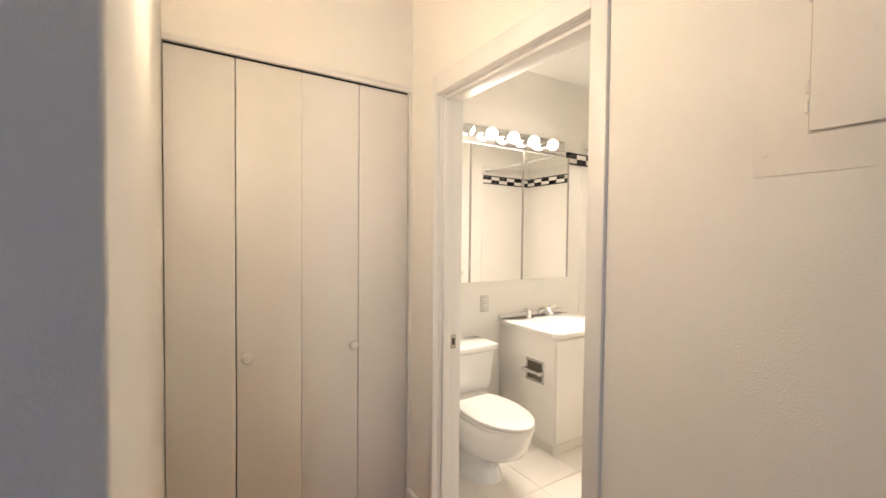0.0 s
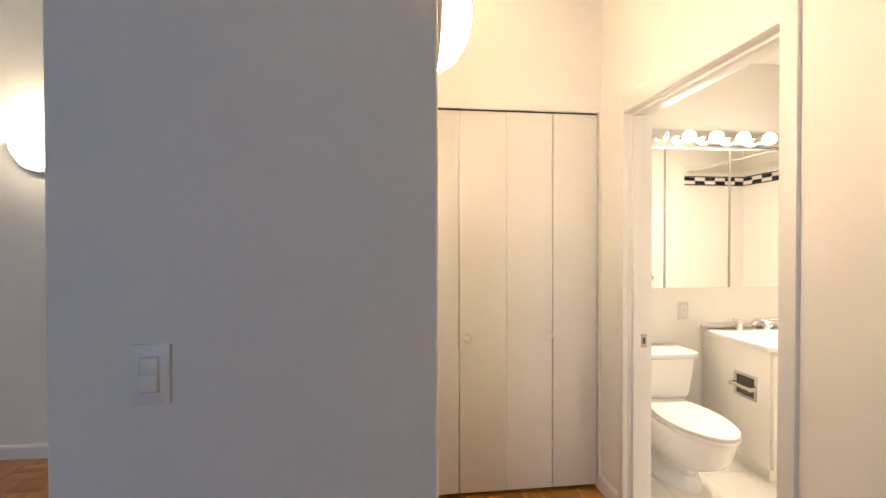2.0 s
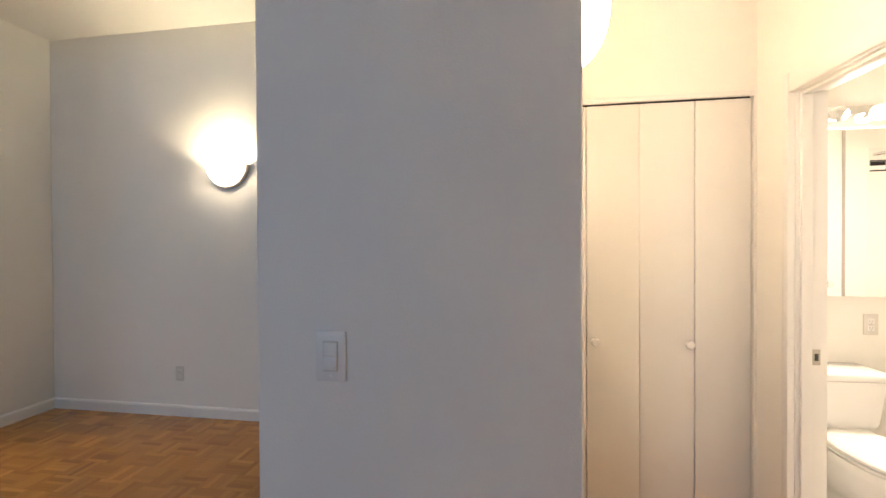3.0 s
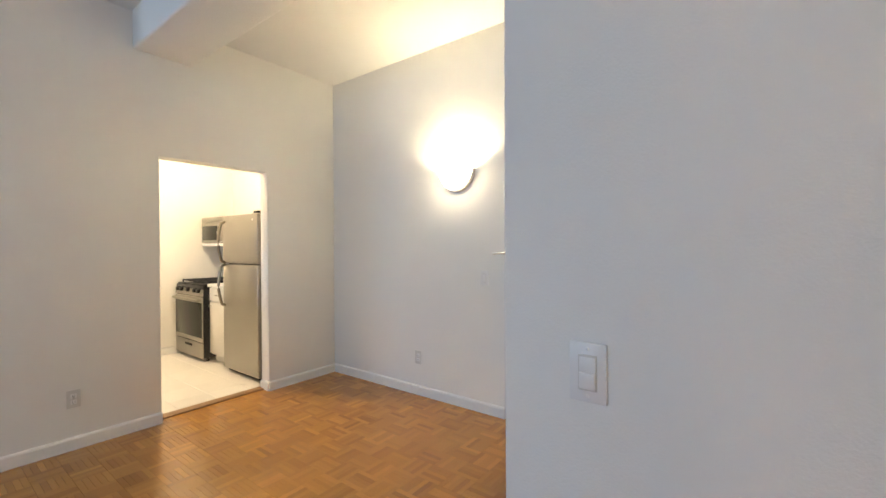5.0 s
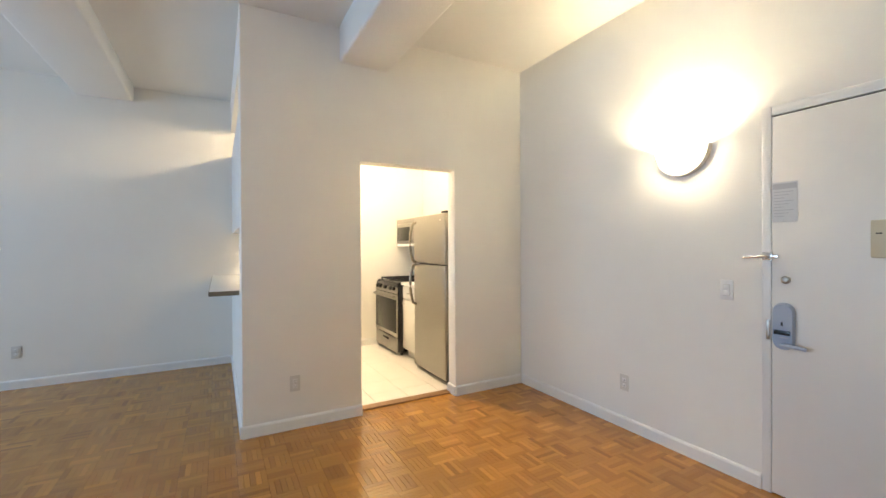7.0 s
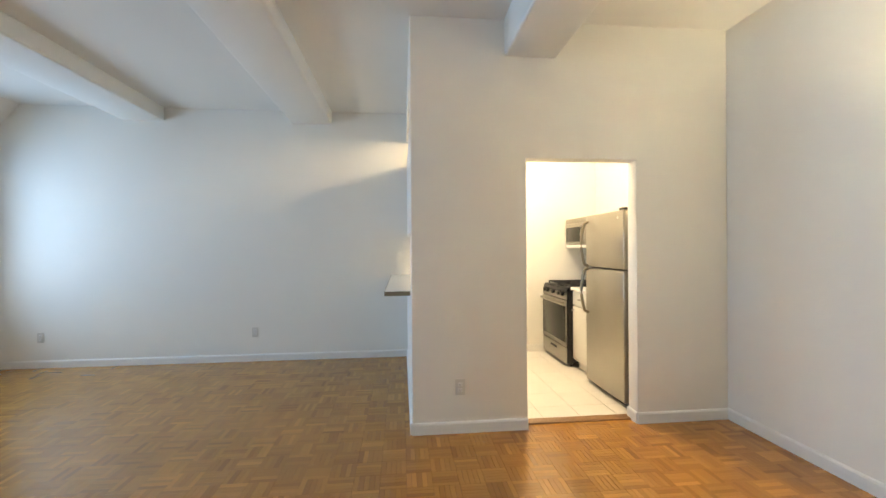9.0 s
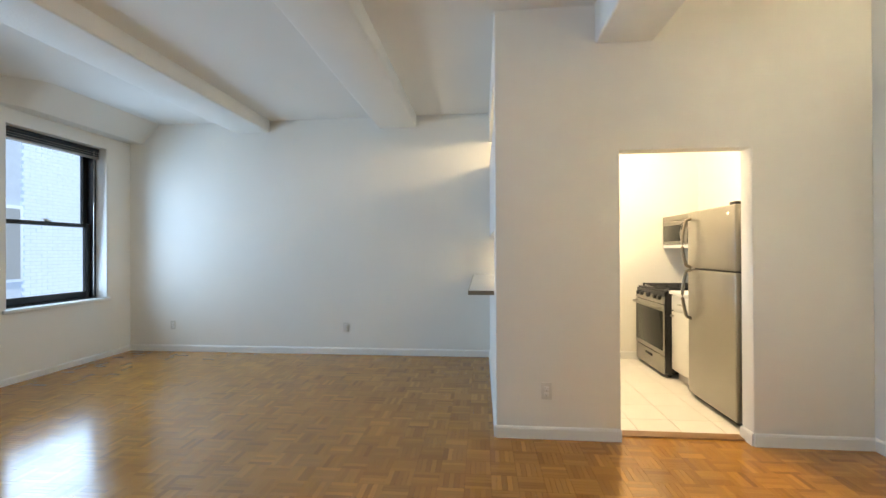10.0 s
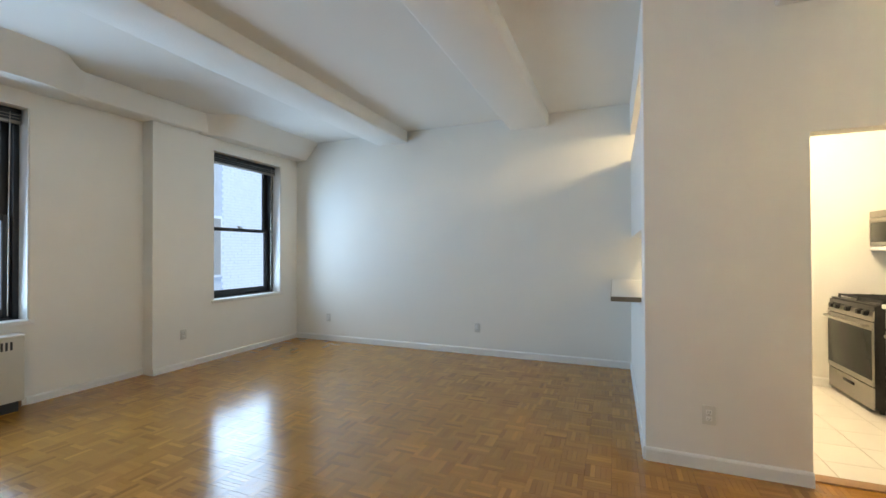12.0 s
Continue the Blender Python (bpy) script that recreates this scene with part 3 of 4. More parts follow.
def bath_frame():
    root = empty("door_3", (BX, 1.15, 0), "white painted steel bathroom door frame, door open inward", "", kind="structure")
    hang = under(root)
    x0 = BX - 0.014
    y0, y1, zt = 0.748, 1.560, 1.962
    hang(boxes("casing", [((x0, y1, 0), (x0 + 0.03, y1 + 0.038, zt + 0.085)), ((x0, y0 - 0.055, 0), (x0 + 0.03, y0, zt + 0.085)), ((x0, y0, zt), (x0 + 0.03, y1, zt + 0.085))], TRIM, bevel=0.005))
    hang(boxes("jamb", [((x0 + 0.03, y1, 0), (BT + 0.015, y1 + 0.024, zt + 0.026)), ((x0 + 0.03, y0 - 0.026, 0), (BT + 0.015, y0, zt + 0.026)), ((x0 + 0.03, y0, zt), (BT + 0.015, y1, zt + 0.026))], TRIM, bevel=0.002))
    hang(boxes("door_stop", [((x0 + 0.045, y1 - 0.014, 0), (x0 + 0.085, y1, zt)), ((x0 + 0.045, y0, 0), (x0 + 0.085, y0 + 0.014, zt)), ((x0 + 0.045, y0 + 0.014, zt - 0.014), (x0 + 0.085, y1 - 0.014, zt))], TRIM, bevel=0.002))
    hang(box("strike_plate", (BT - 0.042, y1 - 0.002, 0.83), (BT - 0.012, y1 + 0.001, 0.895), SATIN, bevel=0.0008))
    hang(box("strike_hole", (BT - 0.034, y1 - 0.003, 0.848), (BT - 0.020, y1 + 0.001, 0.878), SLOT))
    hang(box("saddle", (BX - 0.005, y0, -0.01), (BT + 0.02, y1, 0.016), CERAMIC, bevel=0.004))


bath_frame()


def panel_cover():
    root = empty("electrical_panel", (BX, 0.08, 1.45), "wall-painted electrical panel cover with small hinges", "panel")
    hang = under(root)
    hang(box("surround", (BX - 0.003, -0.22, 1.46), (BX, 0.362, 2.15), WALL, bevel=0.001))
    hang(box("panel_door", (BX - 0.012, -0.14, 1.532), (BX - 0.003, 0.276, 2.06), WALL, bevel=0.003))
    hang(box("panel_gap", (BX - 0.0045, -0.143, 1.5285), (BX - 0.003, 0.279, 2.064), RING))
    for z in (1.565, 1.60, 1.76, 1.83):
        hang(tube("hinge", (BX - 0.009, 0.279, z), (BX - 0.009, 0.279, z + 0.022), 0.004, WALL, seg=8))
    hang(box("latch", (BX - 0.017, 0.120, 1.713), (BX - 0.012, 0.142, 1.735), BLACK, bevel=0.001))
    hang(lathe("screw_cap", [(0.0, 0), (0.008, 0), (0.007, 0.004), (0.0, 0.005)], WALL, at=(BX - 0.003, 0.345, 1.503), axis="-X", seg=12))


panel_cover()


# ---- kitchen ----
def fridge():
    root = empty("refrigerator", (-4.42, 1.83, 0), "stainless steel top-freezer refrigerator standing by the kitchen doorway", "refrigerator")
    hang = under(root)
    x0, x1, y = -4.80, -4.095, 1.805
    hang(box("body", (x0 + 0.005, y + 0.075, 0.03), (x1 - 0.005, EY - 0.03, 1.655), BLACK, bevel=0.006))
    hang(box("grille", (x0 + 0.01, y + 0.05, 0.012), (x1 - 0.01, y + 0.09, 0.05), BLACK))
    hang(boxes("gasket", [((x0 + 0.012, y + 0.055, 0.055), (x1 - 0.012, y + 0.076, 1.65))], SLOT))
    for z0, z1 in ((0.05, 1.152), (1.162, 1.662)):
        hang(box("door", (x0, y, z0), (x1, y + 0.056, z1), STEEL, bevel=0.012, seg=3))
    xh = x0 + 0.055
    for z0, z1, a, b in ((1.165, 1.60, 1.168, 1.60), (0.72, 1.15, 0.715, 1.148)):
        hang(pipe("handle", [(xh, y + 0.002, a), (xh, y - 0.03, a + 0.012)] + [(xh - 0.004, y - 0.038 - 0.032 * math.sin(math.pi * k / 10), a + 0.02 + (b - a - 0.04) * k / 10) for k in range(11)] + [(xh, y - 0.03, b - 0.012), (xh, y + 0.002, b)], 0.014, HANDLE, seg=10))
    hang(lathe("emblem", [(0.0, 0), (0.013, 0), (0.012, 0.003), (0.0, 0.003)], CHROME, at=(x1 - 0.09, y + 0.001, 1.60), axis="-Y"))
    hang(box("hinge_cover", (x1 - 0.09, y + 0.01, 1.662), (x1 - 0.01, y + 0.12, 1.685), BLACK, bevel=0.005))


fridge()


def stove():
    root = empty("gas_range", (-5.66, 1.87, 0), "stainless and black gas range with cast iron grates", "stove")
    hang = under(root)
    x0, x1, y = -6.05, -5.30, 1.80
    top = 0.885
    hang(box("body", (x0 + 0.004, y + 0.013, 0.05), (x1 + 0.001, EY - 0.03, top), BLACK, bevel=0.005))
    for fx in (x0 + 0.03, x1 - 0.07):
        for fy in (y + 0.06, EY - 0.12):
            hang(tube("foot", (fx + 0.02, fy + 0.02, 0.008), (fx + 0.02, fy + 0.02, 0.05), 0.018, BLACK))
    hang(box("drawer", (x0, y + 0.004, 0.045), (x1, y + 0.016, 0.225), STEEL, bevel=0.004))
    hang(box("drawer_pull", ((x0 + x1) / 2 - 0.09, y - 0.006, 0.165), ((x0 + x1) / 2 + 0.09, y + 0.006, 0.19), BLACK, bevel=0.004))
    hang(box("oven_door", (x0, y, 0.235), (x1, y + 0.014, 0.755), STEEL, bevel=0.004))
    hang(box("oven_window", (x0 + 0.010, y - 0.004, 0.285), (x1 - 0.010, y + 0.004, 0.690), DGLASS, bevel=0.003))
    hang(pipe("door_handle", [(x0 + 0.05, y, 0.725), (x0 + 0.05, y - 0.045, 0.725), (x0 + 0.09, y - 0.05, 0.725), (x1 - 0.09, y - 0.05, 0.725), (x1 - 0.05, y - 0.045, 0.725), (x1 - 0.05, y, 0.725)], 0.012, STEEL))
    bm = bmesh.new()
    loft(bm, [[(x, y + 0.0, 0.765), (x, y + 0.014, 0.765), (x, y + 0.035, 0.882), (x, y + 0.02, 0.882)] for x in (x0, x1)])
    hang(mesh_object("control_panel", bm, STEEL))
    for i, x in enumerate((x0 + 0.09, x0 + 0.19, (x0 + x1) / 2, x1 - 0.19, x1 - 0.09)):
        hang(lathe("knob", [(0.0, 0), (0.026, 0), (0.025, 0.012), (0.021, 0.034), (0.0, 0.036)], BLACK, at=(x, y + 0.012, 0.826), axis="-Y", seg=16))
    hang(box("cooktop", (x0 - 0.001, y + 0.03, top), (x1 + 0.001, EY - 0.03, top + 0.014), BLACK, bevel=0.004))
    for gx in (x0 + 0.19, x1 - 0.19):
        spans = []
        for yy in (y + 0.08, y + 0.20, y + 0.32, y + 0.44, y + 0.56):
            spans.append(((gx - 0.165, yy - 0.006, top + 0.032), (gx + 0.165, yy + 0.006, top + 0.046)))
        for xx in (-0.165, -0.06, 0.06, 0.165):
            spans.append(((gx + xx - 0.006, y + 0.075, top + 0.030), (gx + xx + 0.006, y + 0.565, top + 0.044)))
        for xx in (-0.16, 0.16):
            for yy in (y + 0.08, y + 0.32, y + 0.56):
                spans.append(((gx + xx - 0.007, yy - 0.007, top + 0.01), (gx + xx + 0.007, yy + 0.007, top + 0.035)))
        hang(boxes("grate", spans, IRON))
        for yy in (y + 0.20, y + 0.45):
            hang(lathe("burner", [(0.0, 0), (0.045, 0), (0.045, 0.010), (0.035, 0.018), (0.0, 0.018)], IRON, at=(gx, yy, top + 0.012), seg=16))


stove()


def microwave():
    root = empty("microwave_oven", (-5.66, 2.33, 1.34), "stainless over-the-range microwave mounted above the stove", "microwave")
    hang = under(root)
    x0, x1, y = -6.04, -5.29, 2.11
    hang(box("case", (x0 + 0.003, y + 0.03, 1.345), (x1 - 0.003, EY - 0.004, 1.705), BLACK, bevel=0.004))
    hang(box("front", (x0, y, 1.385), (x1, y + 0.034, 1.645), STEEL, bevel=0.006))
    hang(box("vent_panel", (x0, y + 0.002, 1.648), (x1, y + 0.034, 1.708), STEEL, bevel=0.005))
    hang(box("base", (x0, y + 0.004, 1.342), (x1, y + 0.034, 1.380), PLATE, bevel=0.004))
    hang(box("door_window", (x0 + 0.035, y - 0.003, 1.42), (x1 - 0.26, y + 0.004, 1.60), DGLASS, bevel=0.002))
    hang(box("keypad", (x1 - 0.16, y - 0.003, 1.40), (x1 - 0.02, y + 0.004, 1.63), BLACK, bevel=0.002))
    hang(pipe("handle", [(x1 - 0.21, y, 1.62), (x1 - 0.21, y - 0.035, 1.61), (x1 - 0.21, y - 0.045, 1.51), (x1 - 0.21, y - 0.035, 1.42), (x1 - 0.21, y, 1.41)], 0.010, STEEL))
    hang(boxes("marking", [((x1 - 0.05, y - 0.003, 1.66), (x1 - 0.005, y + 0.003, 1.70))], BLACK))
    hang(tube("cord_fitting", (-5.55, y + 0.15, 1.705), (-5.55, y + 0.15, 1.72), 0.03, PLATE))


microwave()


def base_cabinet():
    root = empty("base_cabinet", (-5.03, 1.90, 0), "white kitchen base cabinet with drawer under a pale counter", "cabinet")
    hang = under(root)
    x0, x1, y = -5.292, -4.81, 1.875
    hang(box("body", (x0, y + 0.022, 0.10), (x1, EY - 0.003, 0.875), LAMIN))
    hang(box("plinth", (x0 + 0.004, y + 0.07, 0), (x1, EY - 0.01, 0.10), LAMIN))
    hang(box("drawer_front", (x0 + 0.006, y, 0.715), (x1 - 0.006, y + 0.020, 0.862), LAMIN, bevel=0.004))
    hang(box("door", (x0 + 0.006, y, 0.115), (x1 - 0.006, y + 0.020, 0.702), LAMIN, bevel=0.004))
    hang(pipe("pull", [(x0 + 0.20, y, 0.79), (x0 + 0.20, y - 0.03, 0.79), (x0 + 0.31, y - 0.03, 0.79), (x0 + 0.31, y, 0.79)], 0.005, SATIN))
    hang(lathe("knob", [(0.0, 0), (0.006, 0), (0.006, 0.012), (0.014, 0.018), (0.012, 0.027), (0.0, 0.028)], SATIN, at=(x0 + 0.05, y + 0.001, 0.66), axis="-Y", seg=12))
    hang(box("countertop", (x0 + 0.001, y - 0.022, 0.876), (x1, EY - 0.003, 0.910), LAMIN, bevel=0.006))


base_cabinet()


def bar_counter():
    root = empty("bar_counter", (-5.05, 0.05, 0.985), "white laminate bar counter with a brown edge on low wall", "counter")
    hang = under(root)
    hang(box("slab", (FX + 0.003, -0.15, 0.987), (-4.08, 0.43, 1.022), LAMIN, bevel=0.004))
    tagged(hang(boxes("edge_strip", [((FX + 0.003, -0.154, 0.985), (-4.080, -0.1495, 1.018)), ((-4.0805, -0.1495, 0.985), (-4.076, 0.045, 1.018))], STONE)), "brown edge band")


bar_counter()


def upper_cabinet():
    root = empty("wall_cabinet", (-5.03, 0.2, 1.5), "white wall cabinets hung in the pass-through opening", "cabinet")
    hang = under(root)
    x0, x1 = FX + 0.003, KB - 0.103
    hang(box("body", (x0, 0.055, 1.50), (x1, 0.36, 2.39), LAMIN, bevel=0.003))
    n = 4
    for i in range(n):
        a = x0 + (x1 - x0) * i / n
        b = x0 + (x1 - x0) * (i + 1) / n
        hang(box("door", (a + 0.003, 0.362, 1.505), (b - 0.003, 0.38, 2.385), LAMIN, bevel=0.003))


upper_cabinet()

# ---- radiator under the second window ----


def convector():
    root = empty("radiator_cabinet", (-2.27, WB + 0.1, 0), "beige enamelled convector cabinet under the window", "radiator")
    hang = under(root)
    x0, x1, y0, y1 = -2.79, -1.76, WB + 0.003, WB + 0.155
    hang(box("case", (x0, y0, 0.09), (x1, y1, 0.635), RADP, bevel=0.008))
    hang(box("top", (x0 - 0.004, y0, 0.636), (x1 + 0.004, y1 + 0.008, 0.652), PLATE, bevel=0.005))
    hang(box("base", (x0 + 0.03, y0, 0.0), (x1 - 0.03, y1 - 0.03, 0.09), SLOT))
    hang(boxes("grille", [((x0 + 0.08 + i * 0.03, y1 - 0.001, 0.53), (x0 + 0.095 + i * 0.03, y1 + 0.002, 0.60)) for i in range(29)], SLOT))
    hang(box("pipe_stub", (x0 - 0.03, y0 + 0.01, 0.0), (x0 - 0.012, y0 + 0.03, 0.12), STRIP, bevel=0.004))


convector()


# ---- bathroom ----
def ellipse(cx, cy, rx, ry, z, n=28, back=None):
    pts = []
    for k in range(n):
        a = math.tau * k / n
        y = cy + ry * math.sin(a)
        if back is not None:
            y = min(y, back)
        pts.append((cx + rx * math.cos(a), y, z))
    return pts


def toilet():
    cx = 1.525
    root = empty("toilet", (cx, 1.9, 0), "white ceramic two-piece toilet with the lid closed", "toilet")
    hang = under(root)
    bm = bmesh.new()
    loft(bm, [ellipse(cx, 1.90, 0.118, 0.215, 0.016), ellipse(cx, 1.90, 0.112, 0.205, 0.035), ellipse(cx, 1.90, 0.098, 0.185, 0.085), ellipse(cx, 1.885, 0.100, 0.190, 0.125), ellipse(cx, 1.84, 0.122, 0.225, 0.165),
              ellipse(cx, 1.795, 0.148, 0.258, 0.21), ellipse(cx, 1.772, 0.162, 0.277, 0.265), ellipse(cx, 1.763, 0.167, 0.285, 0.325), ellipse(cx, 1.76, 0.167, 0.289, 0.356), ellipse(cx, 1.76, 0.162, 0.284, 0.366)])
    hang(mesh_object("bowl", bm, CERAMIC, smooth=True))
    bm = bmesh.new()
    loft(bm, [ellipse(cx, 1.733, 0.164, 0.275, z - 0.014, back=1.93) if k else ellipse(cx, 1.733, 0.158, 0.27, z - 0.014, back=1.925) for z, k in ((0.383, 0), (0.388, 1), (0.397, 1), (0.401, 0))])
    hang(mesh_object("seat", bm, PLATE, smooth=True))
    bm = bmesh.new()
    loft(bm, [ellipse(cx, 1.735, r * 0.87, 0.272 * r / 0.187, z - 0.014, back=1.91) for z, r in ((0.404, 0.183), (0.409, 0.189), (0.419, 0.189), (0.425, 0.180), (0.428, 0.10))])
    hang(mesh_object("lid", bm, PLATE, smooth=True))
    bm = bmesh.new()
    add_box(bm, (cx - 0.19, 1.98, 0.33), (cx + 0.19, 2.235, 0.385), 0.03, 3)
    hang(mesh_object("tank_shelf", bm, CERAMIC, smooth=True))
    bm = bmesh.new()
    loft(bm, [[(cx + sx * w, y, z) for sx, y in ((-1, y0), (-0.92, y0 - 0.02), (0.92, y0 - 0.02), (1, y0), (1, 2.24), (-1, 2.24))] for z, w, y0 in ((0.385, 0.205, 2.055), (0.41, 0.225, 2.045), (0.625, 0.252, 2.03), (0.63, 0.252, 2.03))])
    hang(mesh_object("tank", bm, CERAMIC, smooth=True))
    hang(box("tank_lid", (cx - 0.262, 1.998, 0.631), (cx + 0.262, 2.243, 0.675), CERAMIC, bevel=0.014, seg=3))
    hang(pipe("flush_lever", [(cx - 0.19, 2.01, 0.61), (cx - 0.19, 1.995, 0.61), (cx - 0.15, 1.988, 0.605), (cx - 0.11, 1.988, 0.60)], 0.007, CHROME))


toilet()


def vanity():
    x0, x1, y0, y1, top = 2.0, 2.60, 1.735, 2.247, 0.735
    root = empty("bathroom_vanity", (x0 + 0.37, y1, 0), "white bathroom vanity cabinet with moulded sink top", "vanity")
    hang = under(root)
    hang(box("body", (x0, y0, 0.07), (x1, y1, top), LAMIN, bevel=0.003))
    hang(box("kick_strip", (x0 - 0.003, y0 - 0.003, 0.016), (x1, y1, 0.072), GROUT))
    m = (x0 + x1) / 2
    for a, b, kx in ((x0 + 0.006, m - 0.002, m - 0.05), (m + 0.002, x1 - 0.006, m + 0.05)):
        hang(box("door", (a, y0 - 0.018, 0.085), (b, y0 - 0.001, top - 0.02), LAMIN, bevel=0.003))
        hang(lathe("knob", [(0.0, 0), (0.006, 0), (0.006, 0.01), (0.014, 0.016), (0.012, 0.026), (0.0, 0.027)], CHROME, at=(kx, y0 - 0.018, 0.66), axis="-Y", seg=14))
    # moulded top with an oval basin
    bm = bmesh.new()
    a, b, c, d, z0, z1 = x0 - 0.018, x1 + 0.018, y0 - 0.035, y1, top + 0.001, top + 0.032
    n = 40
    cx, cy, rx, ry = m, 1.965, 0.215, 0.165

    def rim(k, off, z):
        t = math.tau * k / n
        q = max(abs(math.cos(t)) / ((b - a) / 2 - off), abs(math.sin(t)) / ((d - c) / 2 - off))
        return ((a + b) / 2 + math.cos(t) / q, (c + d) / 2 + math.sin(t) / q, z)
    loops = [[rim(k, 0.004, z0) for k in range(n)], [rim(k, 0, z0 + 0.008) for k in range(n)], [rim(k, 0, z1 - 0.006) for k in range(n)], [rim(k, 0.008, z1) for k in range(n)]]
    for s, z in ((1.0, z1), (0.96, z1 - 0.012), (0.85, z1 - 0.06), (0.6, z1 - 0.105), (0.15, z1 - 0.115)):
        loops.append([(cx + rx * s * math.cos(math.tau * k / n), cy + ry * s * math.sin(math.tau * k / n), z) for k in range(n)])
    loft(bm, loops)
    hang(mesh_object("sink_top", bm, CERAMIC, smooth=True))
    hang(box("backsplash", (a, y1 - 0.018, z1), (b, y1, z1 + 0.028), CERAMIC, bevel=0.006))
    # faucet set
    fy = 2.165
    for hx in (m - 0.10, m + 0.10):
        hang(lathe("tap_base", [(0.0, 0), (0.024, 0), (0.022, 0.012), (0.016, 0.03), (0.018, 0.042), (0.0, 0.044)], CHROME, at=(hx, fy, z1), seg=16))
        out = -1 if hx < m else 1
        hang(lathe("tap_cap", [(0.0, 0), (0.016, 0), (0.019, 0.010), (0.015, 0.022), (0.0, 0.026)], CHROME, at=(hx, fy, z1 + 0.044), seg=16))
        hang(pipe("tap_lever", [(hx, fy, z1 + 0.058), (hx + out * 0.025, fy - 0.008, z1 + 0.066), (hx + out * 0.060, fy - 0.016, z1 + 0.072)], 0.007, CHROME, seg=8))
    hang(pipe("spout", [(m, fy, z1), (m, fy, z1 + 0.035), (m, fy - 0.02, z1 + 0.06), (m, fy - 0.06, z1 + 0.072), (m, fy - 0.10, z1 + 0.062), (m, fy - 0.125, z1 + 0.040)], 0.016, CHROME))


vanity()


def paper_holder():
    x, y, z = 2.0, 1.895, 0.495
    root = empty("toilet_paper_holder", (x, y, z - 0.07), "empty recessed chrome paper holder in the vanity side", "paper holder")
    hang = under(root)
    hang(boxes("frame", [((x - 0.006, y - 0.08, z + 0.055), (x, y + 0.08, z + 0.072)), ((x - 0.006, y - 0.08, z - 0.072), (x, y + 0.08, z - 0.055)), ((x - 0.006, y - 0.08, z - 0.055), (x, y - 0.062, z + 0.055)), ((x - 0.006, y + 0.062, z - 0.055), (x, y + 0.08, z + 0.055))], CHROME, bevel=0.002))
    # Flat plate; its dark colour stands for the shade of the recess.
    hang(box("recess", (x - 0.002, y - 0.063, z - 0.056), (x - 0.0005, y + 0.063, z + 0.056), NICHE))
    for dy in (-0.078, 0.066):
        hang(box("arm", (x - 0.05, y + dy, z - 0.012), (x - 0.004, y + dy + 0.012, z + 0.012), CHROME, bevel=0.004))
    hang(tube("roller", (x - 0.04, y - 0.07, z), (x - 0.04, y + 0.07, z), 0.011, CHROME))


paper_holder()


def mirror_cabinet():
    root = empty("mirror_cabinet", (2.0, 2.25, 1.04), "three-door mirrored medicine cabinet over the sink", "mirror cabinet")
    hang = under(root)
    y = 2.142
    z0, z1 = 1.055, 1.935
    hang(box("body", (1.29, y + 0.008, z0), (2.555, 2.249, z1), LAMIN))
    for a, b in ((1.285, 1.655), (1.655, 2.105), (2.105, 2.56)):
        hang(box("door_edge", (b - 0.010, y - 0.003, z0 - 0.003), (b + 0.004, y - 0.0005, z1 + 0.003), SATIN))
        hang(box("mirror_door", (a + 0.003, y, z0 - 0.004), (b - 0.003, y + 0.006, z1 + 0.004), MIRROR, bevel=0))
    hang(lathe("knob", [(0.0, 0), (0.007, 0), (0.007, 0.012), (0.016, 0.018), (0.014, 0.028), (0.0, 0.030)], CHROME, at=(1.575, y + 0.001, 1.115), axis="-Y", seg=14))


mirror_cabinet()


def light_bar():
    root = empty("vanity_light", (2.0, 2.25, 1.96), "chrome vanity light bar with round globe bulbs", "vanity light")
    hang = under(root)
    hang(box("plate", (1.50, 2.215, 1.965), (2.60, 2.249, 2.085), CHROME, bevel=0.006))
    for i, x in enumerate((1.635, 1.825, 2.015, 2.205, 2.395)):
        hang(lathe("socket", [(0.0, 0), (0.024, 0), (0.022, 0.03), (0.0, 0.03)], CHROME, at=(x, 2.216, 2.025), axis="-Y", seg=14))
        bm = bmesh.new()
        bmesh.ops.create_uvsphere(bm, u_segments=18, v_segments=12, radius=0.040, matrix=Matrix.Translation((x, 2.150, 2.025)))
        hang(mesh_object("bulb", bm, BULB if i else CLEARB, smooth=True))


light_bar()
lamp("vanity_glow", "AREA", look((2.11, 2.09, 2.03), (2.0, 1.35, 0.5)), BATH_W * 4, (1.0, 0.90, 0.80), 0.9, 0.06)
wall_plate("wall_outlet", (1.86, 2.25, 0.885), (0, -1, 0), "outlet", "white outlet on the bathroom wall above the toilet", "outlet")


def tub():
    root = empty("bathtub", (3.15, 1.48, 0), "white bathtub in a tiled alcove", "bathtub")
    hang = under(root)
    bm = bmesh.new()
    x0, x1, y0, y1 = 2.84, 3.48, 0.74, 2.23

    def ring(off, z):
        return [(x0 + off, y0 + off, z), (x1 - off, y0 + off, z), (x1 - off, y1 - off, z), (x0 + off, y1 - off, z)]
    loft(bm, [ring(0.0, 0.016), ring(0.0, 0.40), ring(0.012, 0.415), ring(0.07, 0.415), ring(0.085, 0.40), ring(0.14, 0.10)])
    hang(mesh_object("basin", bm, CERAMIC))


tub()
t_rod = empty("shower_rod", (2.86, 1.48, 2.0), "chrome shower curtain rod over the tub", "shower rod")
under(t_rod)(tube("rod", (2.86, 0.745, 2.06), (2.86, 2.235, 2.06), 0.0125, CHROME))


